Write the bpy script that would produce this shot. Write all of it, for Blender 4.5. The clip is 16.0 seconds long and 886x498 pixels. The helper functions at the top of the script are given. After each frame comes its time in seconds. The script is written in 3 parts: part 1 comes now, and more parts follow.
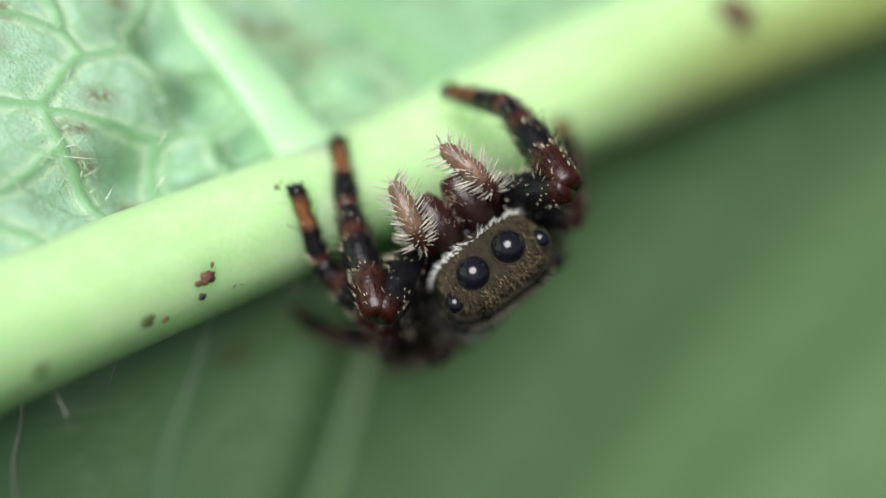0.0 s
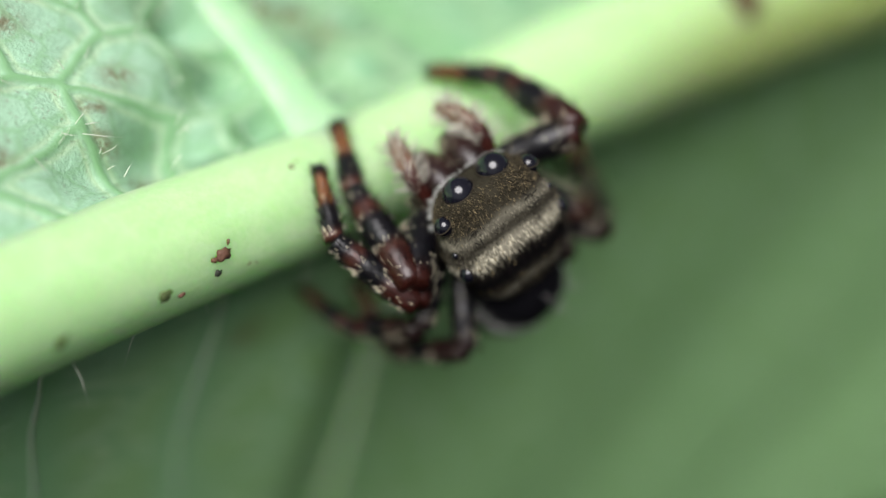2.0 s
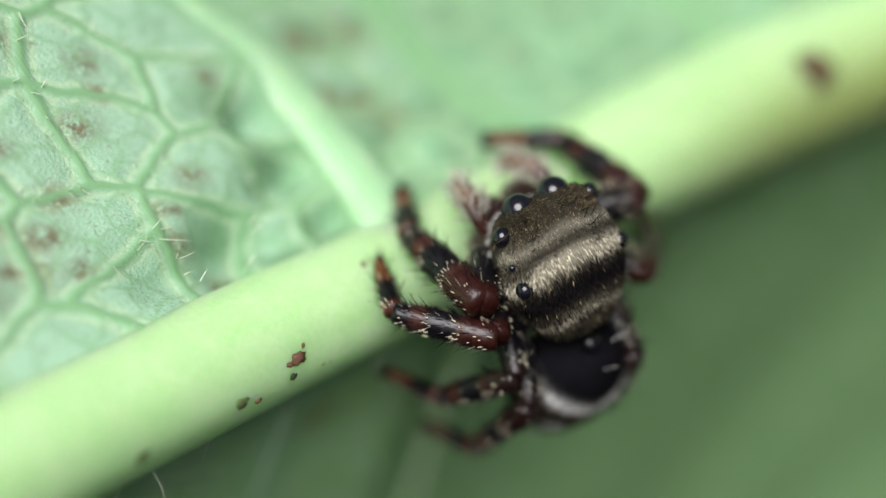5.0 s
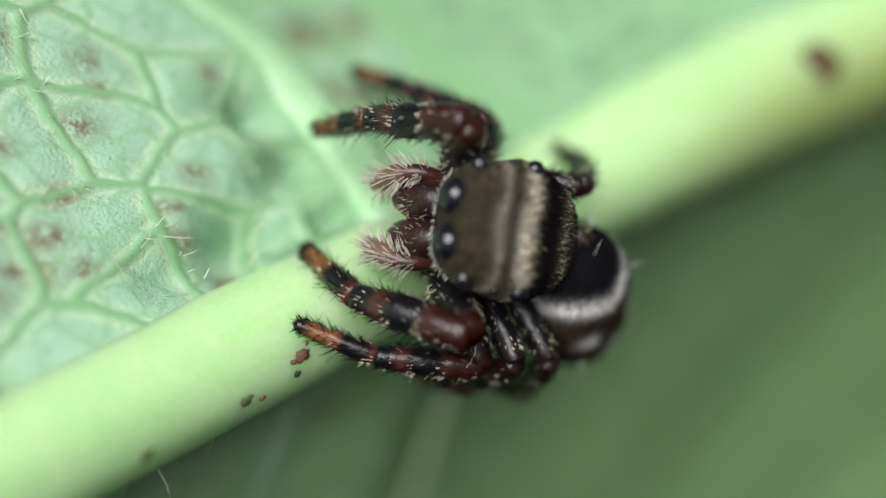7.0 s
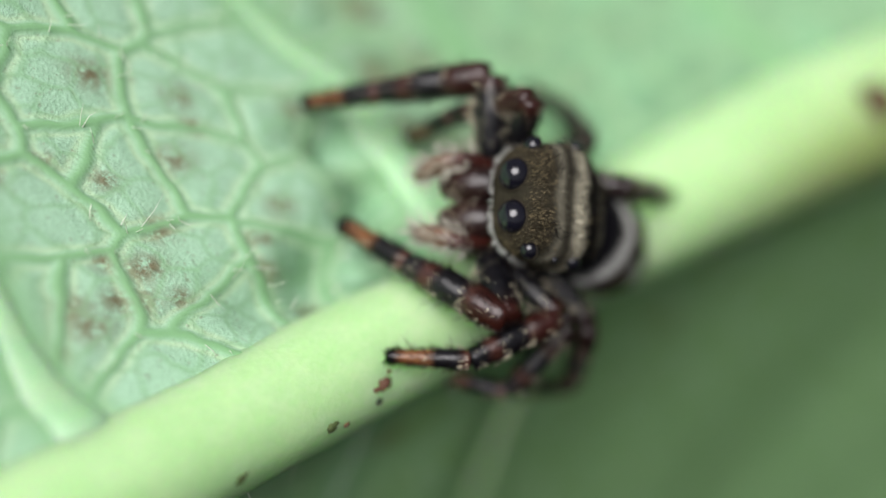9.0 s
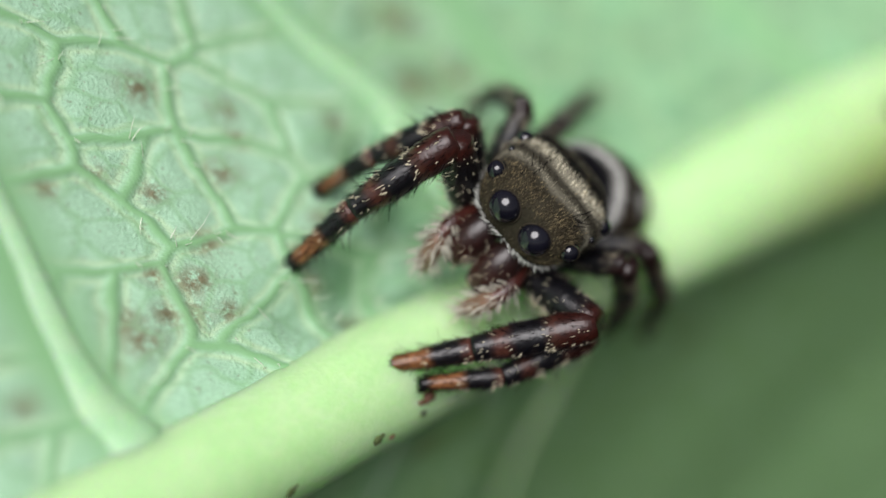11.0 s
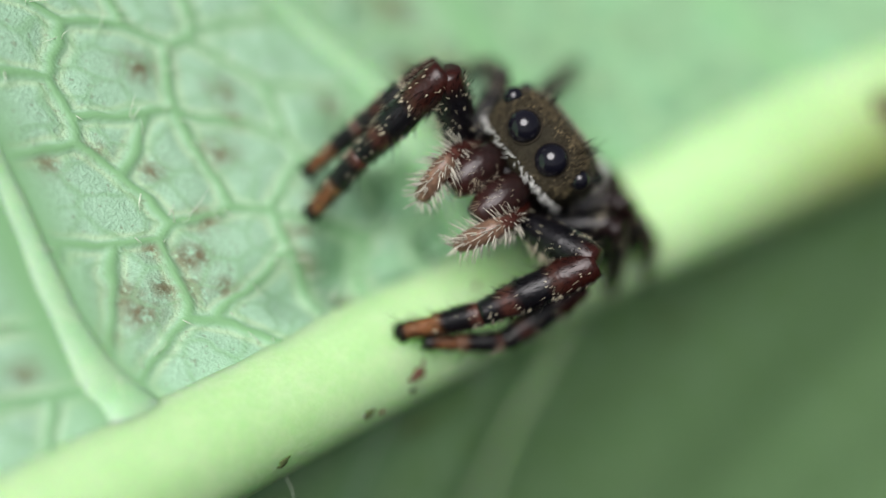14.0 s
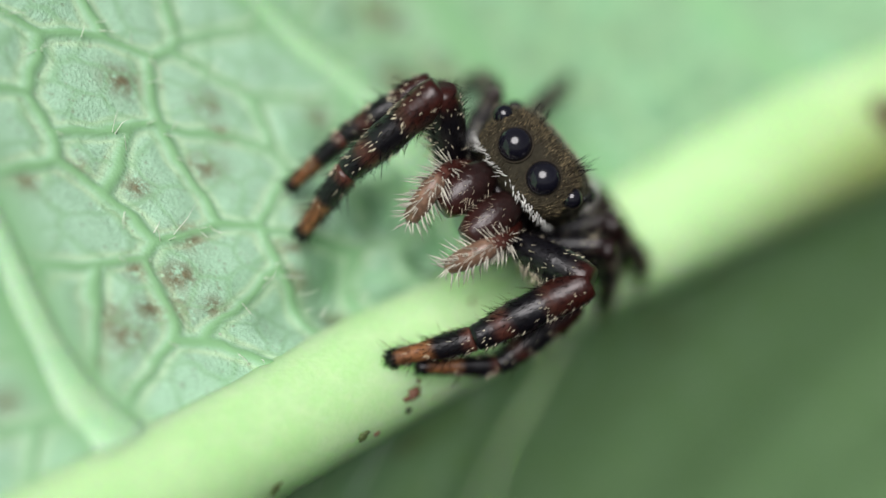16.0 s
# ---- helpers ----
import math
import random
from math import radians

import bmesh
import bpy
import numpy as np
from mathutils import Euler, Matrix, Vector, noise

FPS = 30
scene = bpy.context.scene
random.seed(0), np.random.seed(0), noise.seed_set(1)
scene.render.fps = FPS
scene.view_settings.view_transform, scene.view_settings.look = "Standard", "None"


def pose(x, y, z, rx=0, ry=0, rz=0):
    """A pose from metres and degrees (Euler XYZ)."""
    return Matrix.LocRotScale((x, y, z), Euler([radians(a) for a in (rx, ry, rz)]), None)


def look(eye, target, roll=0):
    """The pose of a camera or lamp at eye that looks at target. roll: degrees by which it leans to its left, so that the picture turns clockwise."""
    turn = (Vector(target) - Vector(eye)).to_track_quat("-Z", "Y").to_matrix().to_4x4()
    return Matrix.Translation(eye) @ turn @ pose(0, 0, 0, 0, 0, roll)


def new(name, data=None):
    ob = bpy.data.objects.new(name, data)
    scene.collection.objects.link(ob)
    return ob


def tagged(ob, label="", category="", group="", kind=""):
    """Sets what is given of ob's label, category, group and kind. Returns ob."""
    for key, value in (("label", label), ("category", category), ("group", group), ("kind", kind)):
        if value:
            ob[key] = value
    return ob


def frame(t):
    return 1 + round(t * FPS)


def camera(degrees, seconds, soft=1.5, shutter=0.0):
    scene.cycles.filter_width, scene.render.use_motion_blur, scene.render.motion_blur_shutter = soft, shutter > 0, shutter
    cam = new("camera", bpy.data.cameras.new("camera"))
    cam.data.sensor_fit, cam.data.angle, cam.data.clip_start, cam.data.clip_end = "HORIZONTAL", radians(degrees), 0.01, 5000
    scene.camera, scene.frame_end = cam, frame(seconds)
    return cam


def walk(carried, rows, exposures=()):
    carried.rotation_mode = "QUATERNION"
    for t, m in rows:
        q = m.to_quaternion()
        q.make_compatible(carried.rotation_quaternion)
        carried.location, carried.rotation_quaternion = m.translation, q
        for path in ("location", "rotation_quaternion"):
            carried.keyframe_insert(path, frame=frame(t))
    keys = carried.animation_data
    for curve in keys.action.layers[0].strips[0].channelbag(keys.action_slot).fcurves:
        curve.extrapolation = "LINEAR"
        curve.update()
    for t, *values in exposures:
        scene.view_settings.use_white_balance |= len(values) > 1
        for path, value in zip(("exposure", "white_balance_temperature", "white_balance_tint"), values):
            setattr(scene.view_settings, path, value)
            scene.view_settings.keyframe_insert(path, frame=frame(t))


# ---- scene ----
MM = 0.001  # the plan below is written in millimetres


def mm_pose(x, y, z, rx=0, ry=0, rz=0):
    return pose(x * MM, y * MM, z * MM, rx, ry, rz)


# ---- camera ----
cam = camera(48.0, 16.0, soft=1.5)
cam.data.dof.use_dof = True
cam.data.dof.focus_distance = 15.85 * MM
cam.data.dof.aperture_fstop = 21.5
walk(cam, [
    (0.0, mm_pose(-0.075, -13.508, 11.320, 50.005, -0.004, 0.010)),
    (0.5, mm_pose(-0.348, -13.997, 11.280, 50.690, -0.040, -0.112)),
    (1.0, mm_pose(-0.307, -13.997, 10.993, 50.854, -0.034, -0.004)),
    (1.5, mm_pose(-0.273, -13.708, 11.515, 49.288, -0.515, 0.526)),
    (2.0, mm_pose(-0.244, -13.812, 11.353, 49.408, -0.300, 0.379)),
    (2.5, mm_pose(-0.419, -13.747, 11.230, 49.548, -0.302, 0.210)),
    (3.0, mm_pose(-0.301, -13.578, 11.383, 49.234, 0.012, 0.704)),
    (3.5, mm_pose(-0.563, -13.379, 11.558, 49.083, 0.217, 0.690)),
    (4.0, mm_pose(-0.748, -13.312, 11.825, 49.127, 0.558, 1.028)),
    (4.5, mm_pose(-1.069, -12.936, 12.413, 49.039, 1.085, 1.265)),
    (4.7, mm_pose(-0.760, -12.762, 12.506, 49.371, 1.586, 2.090)),
    (6.8, mm_pose(-0.699, -12.507, 12.754, 47.941, 1.676, 2.002)),
    (7.0, mm_pose(-0.722, -12.510, 12.717, 48.408, 1.857, 2.226)),
    (7.5, mm_pose(-1.080, -12.665, 12.781, 48.598, 1.846, 2.969)),
    (8.0, mm_pose(-1.290, -13.195, 12.570, 48.784, 1.586, 2.802)),
    (8.5, mm_pose(-1.591, -12.977, 12.928, 48.981, 1.334, 3.119)),
    (9.0, mm_pose(-1.730, -12.869, 13.344, 49.536, 2.008, 3.312)),
    (9.2, mm_pose(-2.094, -12.673, 13.733, 48.727, 1.271, 2.936)),
    (11.5, mm_pose(-2.570, -12.941, 13.669, 49.607, 1.582, 3.339)),
    (12.0, mm_pose(-2.560, -13.149, 13.699, 49.753, 1.104, 2.895)),
    (12.5, mm_pose(-2.128, -13.461, 13.556, 49.309, 0.899, 3.019)),
    (13.0, mm_pose(-2.152, -13.437, 13.598, 49.259, 1.117, 3.613)),
    (13.5, mm_pose(-2.612, -13.503, 13.556, 49.521, 0.753, 3.067)),
    (14.0, mm_pose(-2.532, -13.350, 13.729, 49.250, 0.610, 3.439)),
    (14.5, mm_pose(-2.688, -13.390, 13.570, 50.228, 0.777, 2.864)),
    (15.0, mm_pose(-2.216, -13.051, 13.794, 49.273, 1.055, 3.551)),
    (15.5, mm_pose(-2.334, -12.903, 13.680, 49.387, 1.015, 3.217)),
    (16.0, mm_pose(-2.714, -12.878, 13.551, 49.523, 0.527, 2.404)),
], exposures=[(0.0, 0.22), (2.5, 0.21), (4.7, 0.12), (6.8, 0.07), (9.2, 0.03), (16.0, 0.03)])

# ---- light: a bright overcast sky ----
SUN_FROM = Vector((-0.12, -0.46, 0.88)).normalized()
world = bpy.data.worlds.new("sky")
scene.world = world
world.use_nodes = True
wn = world.node_tree
wn.nodes.clear()
sky = wn.nodes.new("ShaderNodeTexSky")
sky.sky_type = "NISHITA"
sky.sun_disc = False
sky.sun_elevation = math.asin(SUN_FROM.z)
sky.sun_rotation = math.atan2(SUN_FROM.x, SUN_FROM.y)
sky.dust_density = 3.0
sky.air_density = 1.15
sky.ozone_density = 0.5
back = wn.nodes.new("ShaderNodeBackground")
back.inputs["Strength"].default_value = 0.05
out = wn.nodes.new("ShaderNodeOutputWorld")
grey = wn.nodes.new("ShaderNodeRGBToBW")
haze = wn.nodes.new("ShaderNodeMix")
haze.data_type = "RGBA"
haze.inputs[0].default_value = 0.75
wn.links.new(sky.outputs[0], grey.inputs[0])
wn.links.new(sky.outputs[0], haze.inputs[6])
wn.links.new(grey.outputs[0], haze.inputs[7])
wn.links.new(haze.outputs[2], back.inputs[0])
wn.links.new(back.outputs[0], out.inputs[0])
sun_data = bpy.data.lights.new("sun", "SUN")
sun_data.energy = 4.6
sun_data.angle = radians(46)
sun_data.color = (1.0, 0.965, 0.975)
sun = new("sun", sun_data)
sun.matrix_world = look(SUN_FROM * 0.5, (0, 0, 0))


# ---- materials ----
def node_mat(name):
    m = bpy.data.materials.new(name)
    m.use_nodes = True
    nt = m.node_tree
    b = nt.nodes["Principled BSDF"]
    tc = nt.nodes.new("ShaderNodeTexCoord")
    mp = nt.nodes.new("ShaderNodeMapping")
    mp.inputs["Scale"].default_value = (1 / MM,) * 3
    nt.links.new(tc.outputs["Object"], mp.inputs["Vector"])
    return m, nt, b, mp.outputs[0]


def noise_tex(nt, co, scale, detail=3.0, rough=0.55):
    n = nt.nodes.new("ShaderNodeTexNoise")
    n.inputs["Scale"].default_value = scale
    n.inputs["Detail"].default_value = detail
    n.inputs["Roughness"].default_value = rough
    nt.links.new(co, n.inputs["Vector"])
    return n.outputs["Fac"]


def ramp(nt, fac, stops):
    r = nt.nodes.new("ShaderNodeValToRGB")
    e = r.color_ramp.elements
    while len(e) < len(stops):
        e.new(0.5)
    for el, (p, c) in zip(e, stops):
        el.position, el.color = p, (*c, 1) if len(c) == 3 else c
    nt.links.new(fac, r.inputs[0])
    return r.outputs[0]


def mix(nt, fac, a, b, how="MIX"):
    n = nt.nodes.new("ShaderNodeMix")
    n.data_type, n.blend_type = "RGBA", how
    for sock, v in ((n.inputs[0], fac), (n.inputs[6], a), (n.inputs[7], b)):
        if isinstance(v, bpy.types.NodeSocket):
            nt.links.new(v, sock)
        elif isinstance(v, (int, float)):
            sock.default_value = v
        else:
            sock.default_value = (*v, 1)
    return n.outputs[2]


def bump(nt, b, height, distance, strength=1.0):
    n = nt.nodes.new("ShaderNodeBump")
    n.inputs["Strength"].default_value = strength
    n.inputs["Distance"].default_value = distance * MM
    nt.links.new(height, n.inputs["Height"])
    nt.links.new(n.outputs[0], b.inputs["Normal"])


def attr(nt, name):
    n = nt.nodes.new("ShaderNodeAttribute")
    n.attribute_name = name
    return n


def math_node(nt, op, a, b):
    n = nt.nodes.new("ShaderNodeMath")
    n.operation = op
    for sock, v in zip(n.inputs, (a, b)):
        if isinstance(v, bpy.types.NodeSocket):
            nt.links.new(v, sock)
        else:
            sock.default_value = v
    return n.outputs[0]


def leaf_material():
    m, nt, b, co = node_mat("leaf_underside")
    a = attr(nt, "marks")
    sep = nt.nodes.new("ShaderNodeSeparateColor")
    nt.links.new(a.outputs["Color"], sep.inputs[0])
    vein, brown = sep.outputs[0], sep.outputs[1]
    broad = noise_tex(nt, co, 0.7, 3)
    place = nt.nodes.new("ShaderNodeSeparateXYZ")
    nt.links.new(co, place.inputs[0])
    # paler cells towards -x, with the stronger light there put into the colour
    pale_lit_left = ramp(nt, math_node(nt, "ADD", math_node(nt, "MULTIPLY", place.outputs[0], 0.09), math_node(nt, "ADD", broad, 0.08)), [(0.0, (1, 1, 1)), (0.36, (0, 0, 0))])
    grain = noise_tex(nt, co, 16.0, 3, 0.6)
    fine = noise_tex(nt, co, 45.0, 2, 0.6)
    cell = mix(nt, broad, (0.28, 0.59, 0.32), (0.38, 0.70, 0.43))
    cell = mix(nt, math_node(nt, "MULTIPLY", pale_lit_left, 0.9), cell, (0.57, 0.87, 0.64))
    # dull blotches, only where the cells are not lightened
    blotch = math_node(nt, "MULTIPLY", ramp(nt, noise_tex(nt, co, 0.55, 4, 0.6), [(0.40, (0, 0, 0)), (0.58, (1, 1, 1))]), 0.7)
    cell = mix(nt, math_node(nt, "MULTIPLY", blotch, math_node(nt, "SUBTRACT", 1.0, pale_lit_left)), cell, (0.24, 0.36, 0.22))
    # the sheltered half's yellower light, put into the cells' colour
    yellow = ramp(nt, math_node(nt, "ADD", math_node(nt, "MULTIPLY", place.outputs[2], 0.2), 0.6), [(0.1, (1, 1, 1)), (0.5, (0, 0, 0))])
    cell = mix(nt, math_node(nt, "MULTIPLY", yellow, 0.8), cell, (0.34, 0.60, 0.22))
    cell = mix(nt, ramp(nt, grain, [(0.36, (0, 0, 0)), (0.66, (1, 1, 1))]), mix(nt, 0.24, cell, (0.15, 0.33, 0.16)), cell)
    rim = sep.outputs[2]
    green = mix(nt, vein, mix(nt, math_node(nt, "MULTIPLY", rim, 0.85), cell, (0.64, 0.87, 0.56)), (0.30, 0.57, 0.29))
    speck = noise_tex(nt, co, 7.0, 4, 0.7)
    gate = math_node(nt, "MULTIPLY", ramp(nt, speck, [(0.36, (0, 0, 0)), (0.52, (1, 1, 1))]), brown)
    dots = noise_tex(nt, co, 9.0, 2, 0.5)
    gate2 = math_node(nt, "MULTIPLY", ramp(nt, dots, [(0.62, (0, 0, 0)), (0.74, (1, 1, 1))]), 0.5)
    gate = math_node(nt, "MULTIPLY", math_node(nt, "MAXIMUM", gate, gate2), math_node(nt, "SUBTRACT", 1.0, math_node(nt, "MULTIPLY", vein, 0.9)))
    rust = mix(nt, grain, (0.11, 0.055, 0.032), (0.28, 0.19, 0.10))
    col = mix(nt, math_node(nt, "MULTIPLY", gate, 0.9), green, rust)
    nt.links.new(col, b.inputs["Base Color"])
    b.inputs["Roughness"].default_value = 0.5
    b.inputs["Specular IOR Level"].default_value = 0.2
    h = math_node(nt, "ADD", math_node(nt, "MULTIPLY", grain, 0.7), math_node(nt, "MULTIPLY", fine, 0.3))
    flat = math_node(nt, "SUBTRACT", 1.0, math_node(nt, "MULTIPLY", vein, 0.8))
    bump(nt, b, math_node(nt, "MULTIPLY", h, flat), 0.06, 0.8)
    tr = nt.nodes.new("ShaderNodeBsdfTranslucent")
    nt.links.new(mix(nt, 0.6, col, (0.26, 0.55, 0.08)), tr.inputs[0])
    ms = nt.nodes.new("ShaderNodeMixShader")
    ms.inputs[0].default_value = 0.30
    nt.links.new(b.outputs[0], ms.inputs[1])
    nt.links.new(tr.outputs[0], ms.inputs[2])
    nt.links.new(ms.outputs[0], nt.nodes["Material Output"].inputs[0])
    return m


def stem_material(name, low, high, stain_and_shade):
    m, nt, b, co = node_mat(name)
    broad = noise_tex(nt, co, 0.45, 2)
    fine = noise_tex(nt, co, 9.0, 3, 0.6)
    col = mix(nt, broad, low, high)
    mottle = noise_tex(nt, co, 1.4, 4, 0.6)
    col = mix(nt, ramp(nt, mottle, [(0.42, (0, 0, 0)), (0.64, (0.4, 0.4, 0.4))]), col, mix(nt, 0.5, col, (0.62, 0.74, 0.50)))
    col = mix(nt, ramp(nt, fine, [(0.35, (0, 0, 0)), (0.75, (1, 1, 1))]), col, mix(nt, 0.12, col, (0.85, 0.95, 0.7)))
    if stain_and_shade:
        a = attr(nt, "marks")
        sep = nt.nodes.new("ShaderNodeSeparateColor")
        nt.links.new(a.outputs["Color"], sep.inputs[0])
        # olive for the patch by the scab and the shade painted on the lower flank
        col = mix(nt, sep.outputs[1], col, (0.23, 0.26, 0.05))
    nt.links.new(col, b.inputs["Base Color"])
    b.inputs["Roughness"].default_value = 0.42
    b.inputs["Subsurface Weight"].default_value = 1.0
    b.inputs["Subsurface Radius"].default_value = (0.75, 1.0, 0.5)
    b.inputs["Subsurface Scale"].default_value = (1.4 if stain_and_shade else 0.5) * MM
    bump(nt, b, fine, 0.03, 0.5)
    return m


def tinted(name, rough, spec=0.5, coat=0.0, grain=0.25, relief=0.02):
    """Pigment from the mesh's own tint, broken up by fine grain."""
    m, nt, b, co = node_mat(name)
    a = attr(nt, "tint")
    n = noise_tex(nt, co, 14.0, 3, 0.6)
    n2 = noise_tex(nt, co, 3.0, 2, 0.5)
    dark = mix(nt, 1.0, a.outputs["Color"], ramp(nt, n, [(0.3, (1 - grain * 1.6,) * 3), (0.7, (1 + grain,) * 3)]), "MULTIPLY")
    dark = mix(nt, 1.0, dark, ramp(nt, n2, [(0.3, (0.8, 0.8, 0.8)), (0.7, (1.15, 1.15, 1.15))]), "MULTIPLY")
    nt.links.new(dark, b.inputs["Base Color"])
    b.inputs["Roughness"].default_value = rough
    b.inputs["Specular IOR Level"].default_value = spec
    b.inputs["Coat Weight"].default_value = coat
    b.inputs["Coat Roughness"].default_value = 0.15
    bump(nt, b, n, relief, 0.6)
    return m


def eye_material():
    m, nt, b, co = node_mat("eye_lens")
    n = noise_tex(nt, co, 2.0, 2)
    nt.links.new(mix(nt, n, (0.004, 0.004, 0.006), (0.008, 0.008, 0.014)), b.inputs["Base Color"])
    b.inputs["Roughness"].default_value = 0.16
    b.inputs["Specular IOR Level"].default_value = 0.55
    b.inputs["Coat Weight"].default_value = 0.1
    b.inputs["Coat Roughness"].default_value = 0.02
    return m


def speck_material(name, a, c):
    m, nt, b, co = node_mat(name)
    n = noise_tex(nt, co, 12.0, 3)
    nt.links.new(mix(nt, n, a, c), b.inputs["Base Color"])
    b.inputs["Roughness"].default_value = 0.7
    bump(nt, b, n, 0.03, 0.8)
    return m


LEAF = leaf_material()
STEM = stem_material("midrib_skin", (0.34, 0.60, 0.25), (0.49, 0.74, 0.37), True)
VEIN = stem_material("side_vein_skin", (0.31, 0.57, 0.30), (0.36, 0.62, 0.35), False)
PALE_VEIN = stem_material("pale_vein_skin", (0.50, 0.72, 0.38), (0.56, 0.78, 0.44), False)
CUTICLE = tinted("cuticle", 0.30, 0.40, 0.06)
FUR = tinted("scales_and_hair", 0.8, 0.08, 0.0, 0.15)
EYE = eye_material()
HAIR_WHITE = speck_material("plant_hair", (0.72, 0.78, 0.62), (0.82, 0.86, 0.74))
RUST = speck_material("rusty_debris", (0.045, 0.018, 0.010), (0.17, 0.08, 0.045))
BLACK = speck_material("black_debris", (0.012, 0.015, 0.010), (0.03, 0.035, 0.02))
BARK = speck_material("dark_scab", (0.06, 0.036, 0.016), (0.12, 0.08, 0.035))
OLIVE = speck_material("olive_spot", (0.07, 0.11, 0.035), (0.13, 0.17, 0.06))


# ---- mesh helpers ----
class Build:
    """Gathers vertices, faces and a tint; make() links them as one mesh, written in millimetres."""

    def __init__(self):
        self.v, self.f, self.c, self.n = [], [], [], 0

    def add(self, verts, faces, tint):
        verts = np.asarray(verts, float).reshape(-1, 3)
        tint = np.asarray(tint, float)
        tint = np.tile(tint, (len(verts), 1)) if tint.ndim == 1 else tint
        self.v.append(verts)
        self.c.append(tint)
        self.f += [tuple(int(i) + self.n for i in fc) for fc in faces]
        self.n += len(verts)
        return self

    def grid(self, rings, tint, closed=True):
        """Rings of points (n, k, 3) joined into a skin."""
        n, k, _ = rings.shape
        faces = []
        for i in range(n - 1):
            for j in range(k if closed else k - 1):
                a, b = i * k + j, i * k + (j + 1) % k
                faces.append((a, b, b + k, a + k))
        if closed:
            faces += [tuple(range(k))[::-1], tuple(range((n - 1) * k, n * k))]
        t = np.asarray(tint, float)
        if t.ndim == 3:
            t = t.reshape(-1, 3)
        return self.add(rings.reshape(-1, 3), faces, t)

    def hairs(self, base, way, length, radius, tint, bend=None):
        """Tapered three-sided hairs, each bent once."""
        base, way = np.asarray(base, float), np.asarray(way, float)
        count = len(base)
        way = way / np.maximum(np.linalg.norm(way, axis=1, keepdims=True), 1e-9)
        length = np.broadcast_to(np.asarray(length, float), (count,))[:, None]
        radius = np.broadcast_to(np.asarray(radius, float), (count,))[:, None]
        side = np.cross(way, [0.31, 0.57, 0.76])
        side /= np.maximum(np.linalg.norm(side, axis=1, keepdims=True), 1e-9)
        other = np.cross(way, side)
        bend = np.zeros_like(base) if bend is None else np.asarray(bend, float)
        pts = []
        for s, w in ((0.0, 1.0), (0.55, 0.75)):
            mid = base + way * length * s + bend * length * s * s
            for q in (0, 2.094, 4.189):
                pts.append(mid + (side * np.cos(q) + other * np.sin(q)) * radius * w)
        pts.append(base + way * length + bend * length)
        v = np.stack(pts, 1).reshape(-1, 3)
        fs = ((0, 1, 4, 3), (1, 2, 5, 4), (2, 0, 3, 5), (3, 4, 6), (4, 5, 6), (5, 3, 6))
        self.f += [tuple(i + self.n + 7 * k for i in q) for k in range(count) for q in fs]
        self.n += len(v)
        self.v.append(v)
        tint = np.asarray(tint, float)
        tint = np.tile(tint, (count, 1)) if tint.ndim == 1 else tint
        self.c.append(np.repeat(tint, 7, axis=0))
        return self

    def make(self, name, materials, parent=None, label="", pieces=None, smooth=True, layer="tint"):
        me = bpy.data.meshes.new(name)
        me.from_pydata((np.concatenate(self.v) * MM).tolist(), [], self.f)
        a = me.color_attributes.new(layer, "FLOAT_COLOR", "POINT")
        c = np.concatenate(self.c)
        a.data.foreach_set("color", np.c_[c, np.ones(len(c))].ravel())
        for m in materials:
            me.materials.append(m)
        if pieces:
            idx = np.zeros(len(me.polygons), int)
            for start, slot in pieces:
                idx[start:] = slot
            me.polygons.foreach_set("material_index", idx)
        me.polygons.foreach_set("use_smooth", [smooth] * len(me.polygons))
        me.update()
        ob = new(name, me)
        if parent:
            ob.parent = parent
        if label:
            ob["label"] = label
        return ob


def tube(points, radii, k=16, flat=1.0, phase=0.0):
    """Rings round a line of points."""
    p = np.asarray(points, float)
    d = np.gradient(p, axis=0)
    d /= np.linalg.norm(d, axis=1, keepdims=True)
    ref = np.array([0.0, 0.0, 1.0]) if abs(d[0, 2]) < 0.9 else np.array([1.0, 0, 0])
    rings = []
    for q, w, r in zip(p, d, radii):
        s = np.cross(w, ref)
        s /= np.linalg.norm(s)
        o = np.cross(s, w)
        a = np.linspace(0, 2 * np.pi, k, endpoint=False) + phase
        rings.append(q + r * (np.cos(a)[:, None] * s + flat * np.sin(a)[:, None] * o))
    return np.array(rings)


def fuzz(*p):
    return noise.noise(Vector(p))


# ---- the leaf ----
def axis(u):
    u = np.asarray(u, float)
    return np.stack([u, -0.01555 * u * u + 0.8233 * u + 2.924, 0.00903 * u * u - 0.0939 * u + 0.0064], -1)


def across(u):
    """Level direction from the midrib out over the rising half of the blade."""
    u = np.asarray(u, float)
    h = np.stack([-(-0.0311 * u + 0.8233), np.ones_like(u), np.zeros_like(u)], -1)
    return h / np.linalg.norm(h, axis=-1, keepdims=True)


def rising(u, h):
    """The half of the blade that rises from the midrib: a place for u along and h across."""
    ue = 1.0 - np.logaddexp(0, 1.0 - u)
    z = 0.775 + h * (0.2354 + 0.0394 * np.minimum(h, 7.0) - 0.0682 * ue)
    return axis(u) + h[..., None] * across(u) + z[..., None] * np.array([0, 0, 1.0])


def falling(u, h):
    """The half that drops away behind the midrib."""
    bend = u + 0.8 + 0.2 * h
    fold = 0.16 * np.sin(0.55 * u + 0.25 * h + 1.4) + 0.30 * np.tanh(-bend / 0.45) * np.exp(-(bend / 2.2) ** 2)
    fold = fold * (1 - np.exp(-h / 2.0))
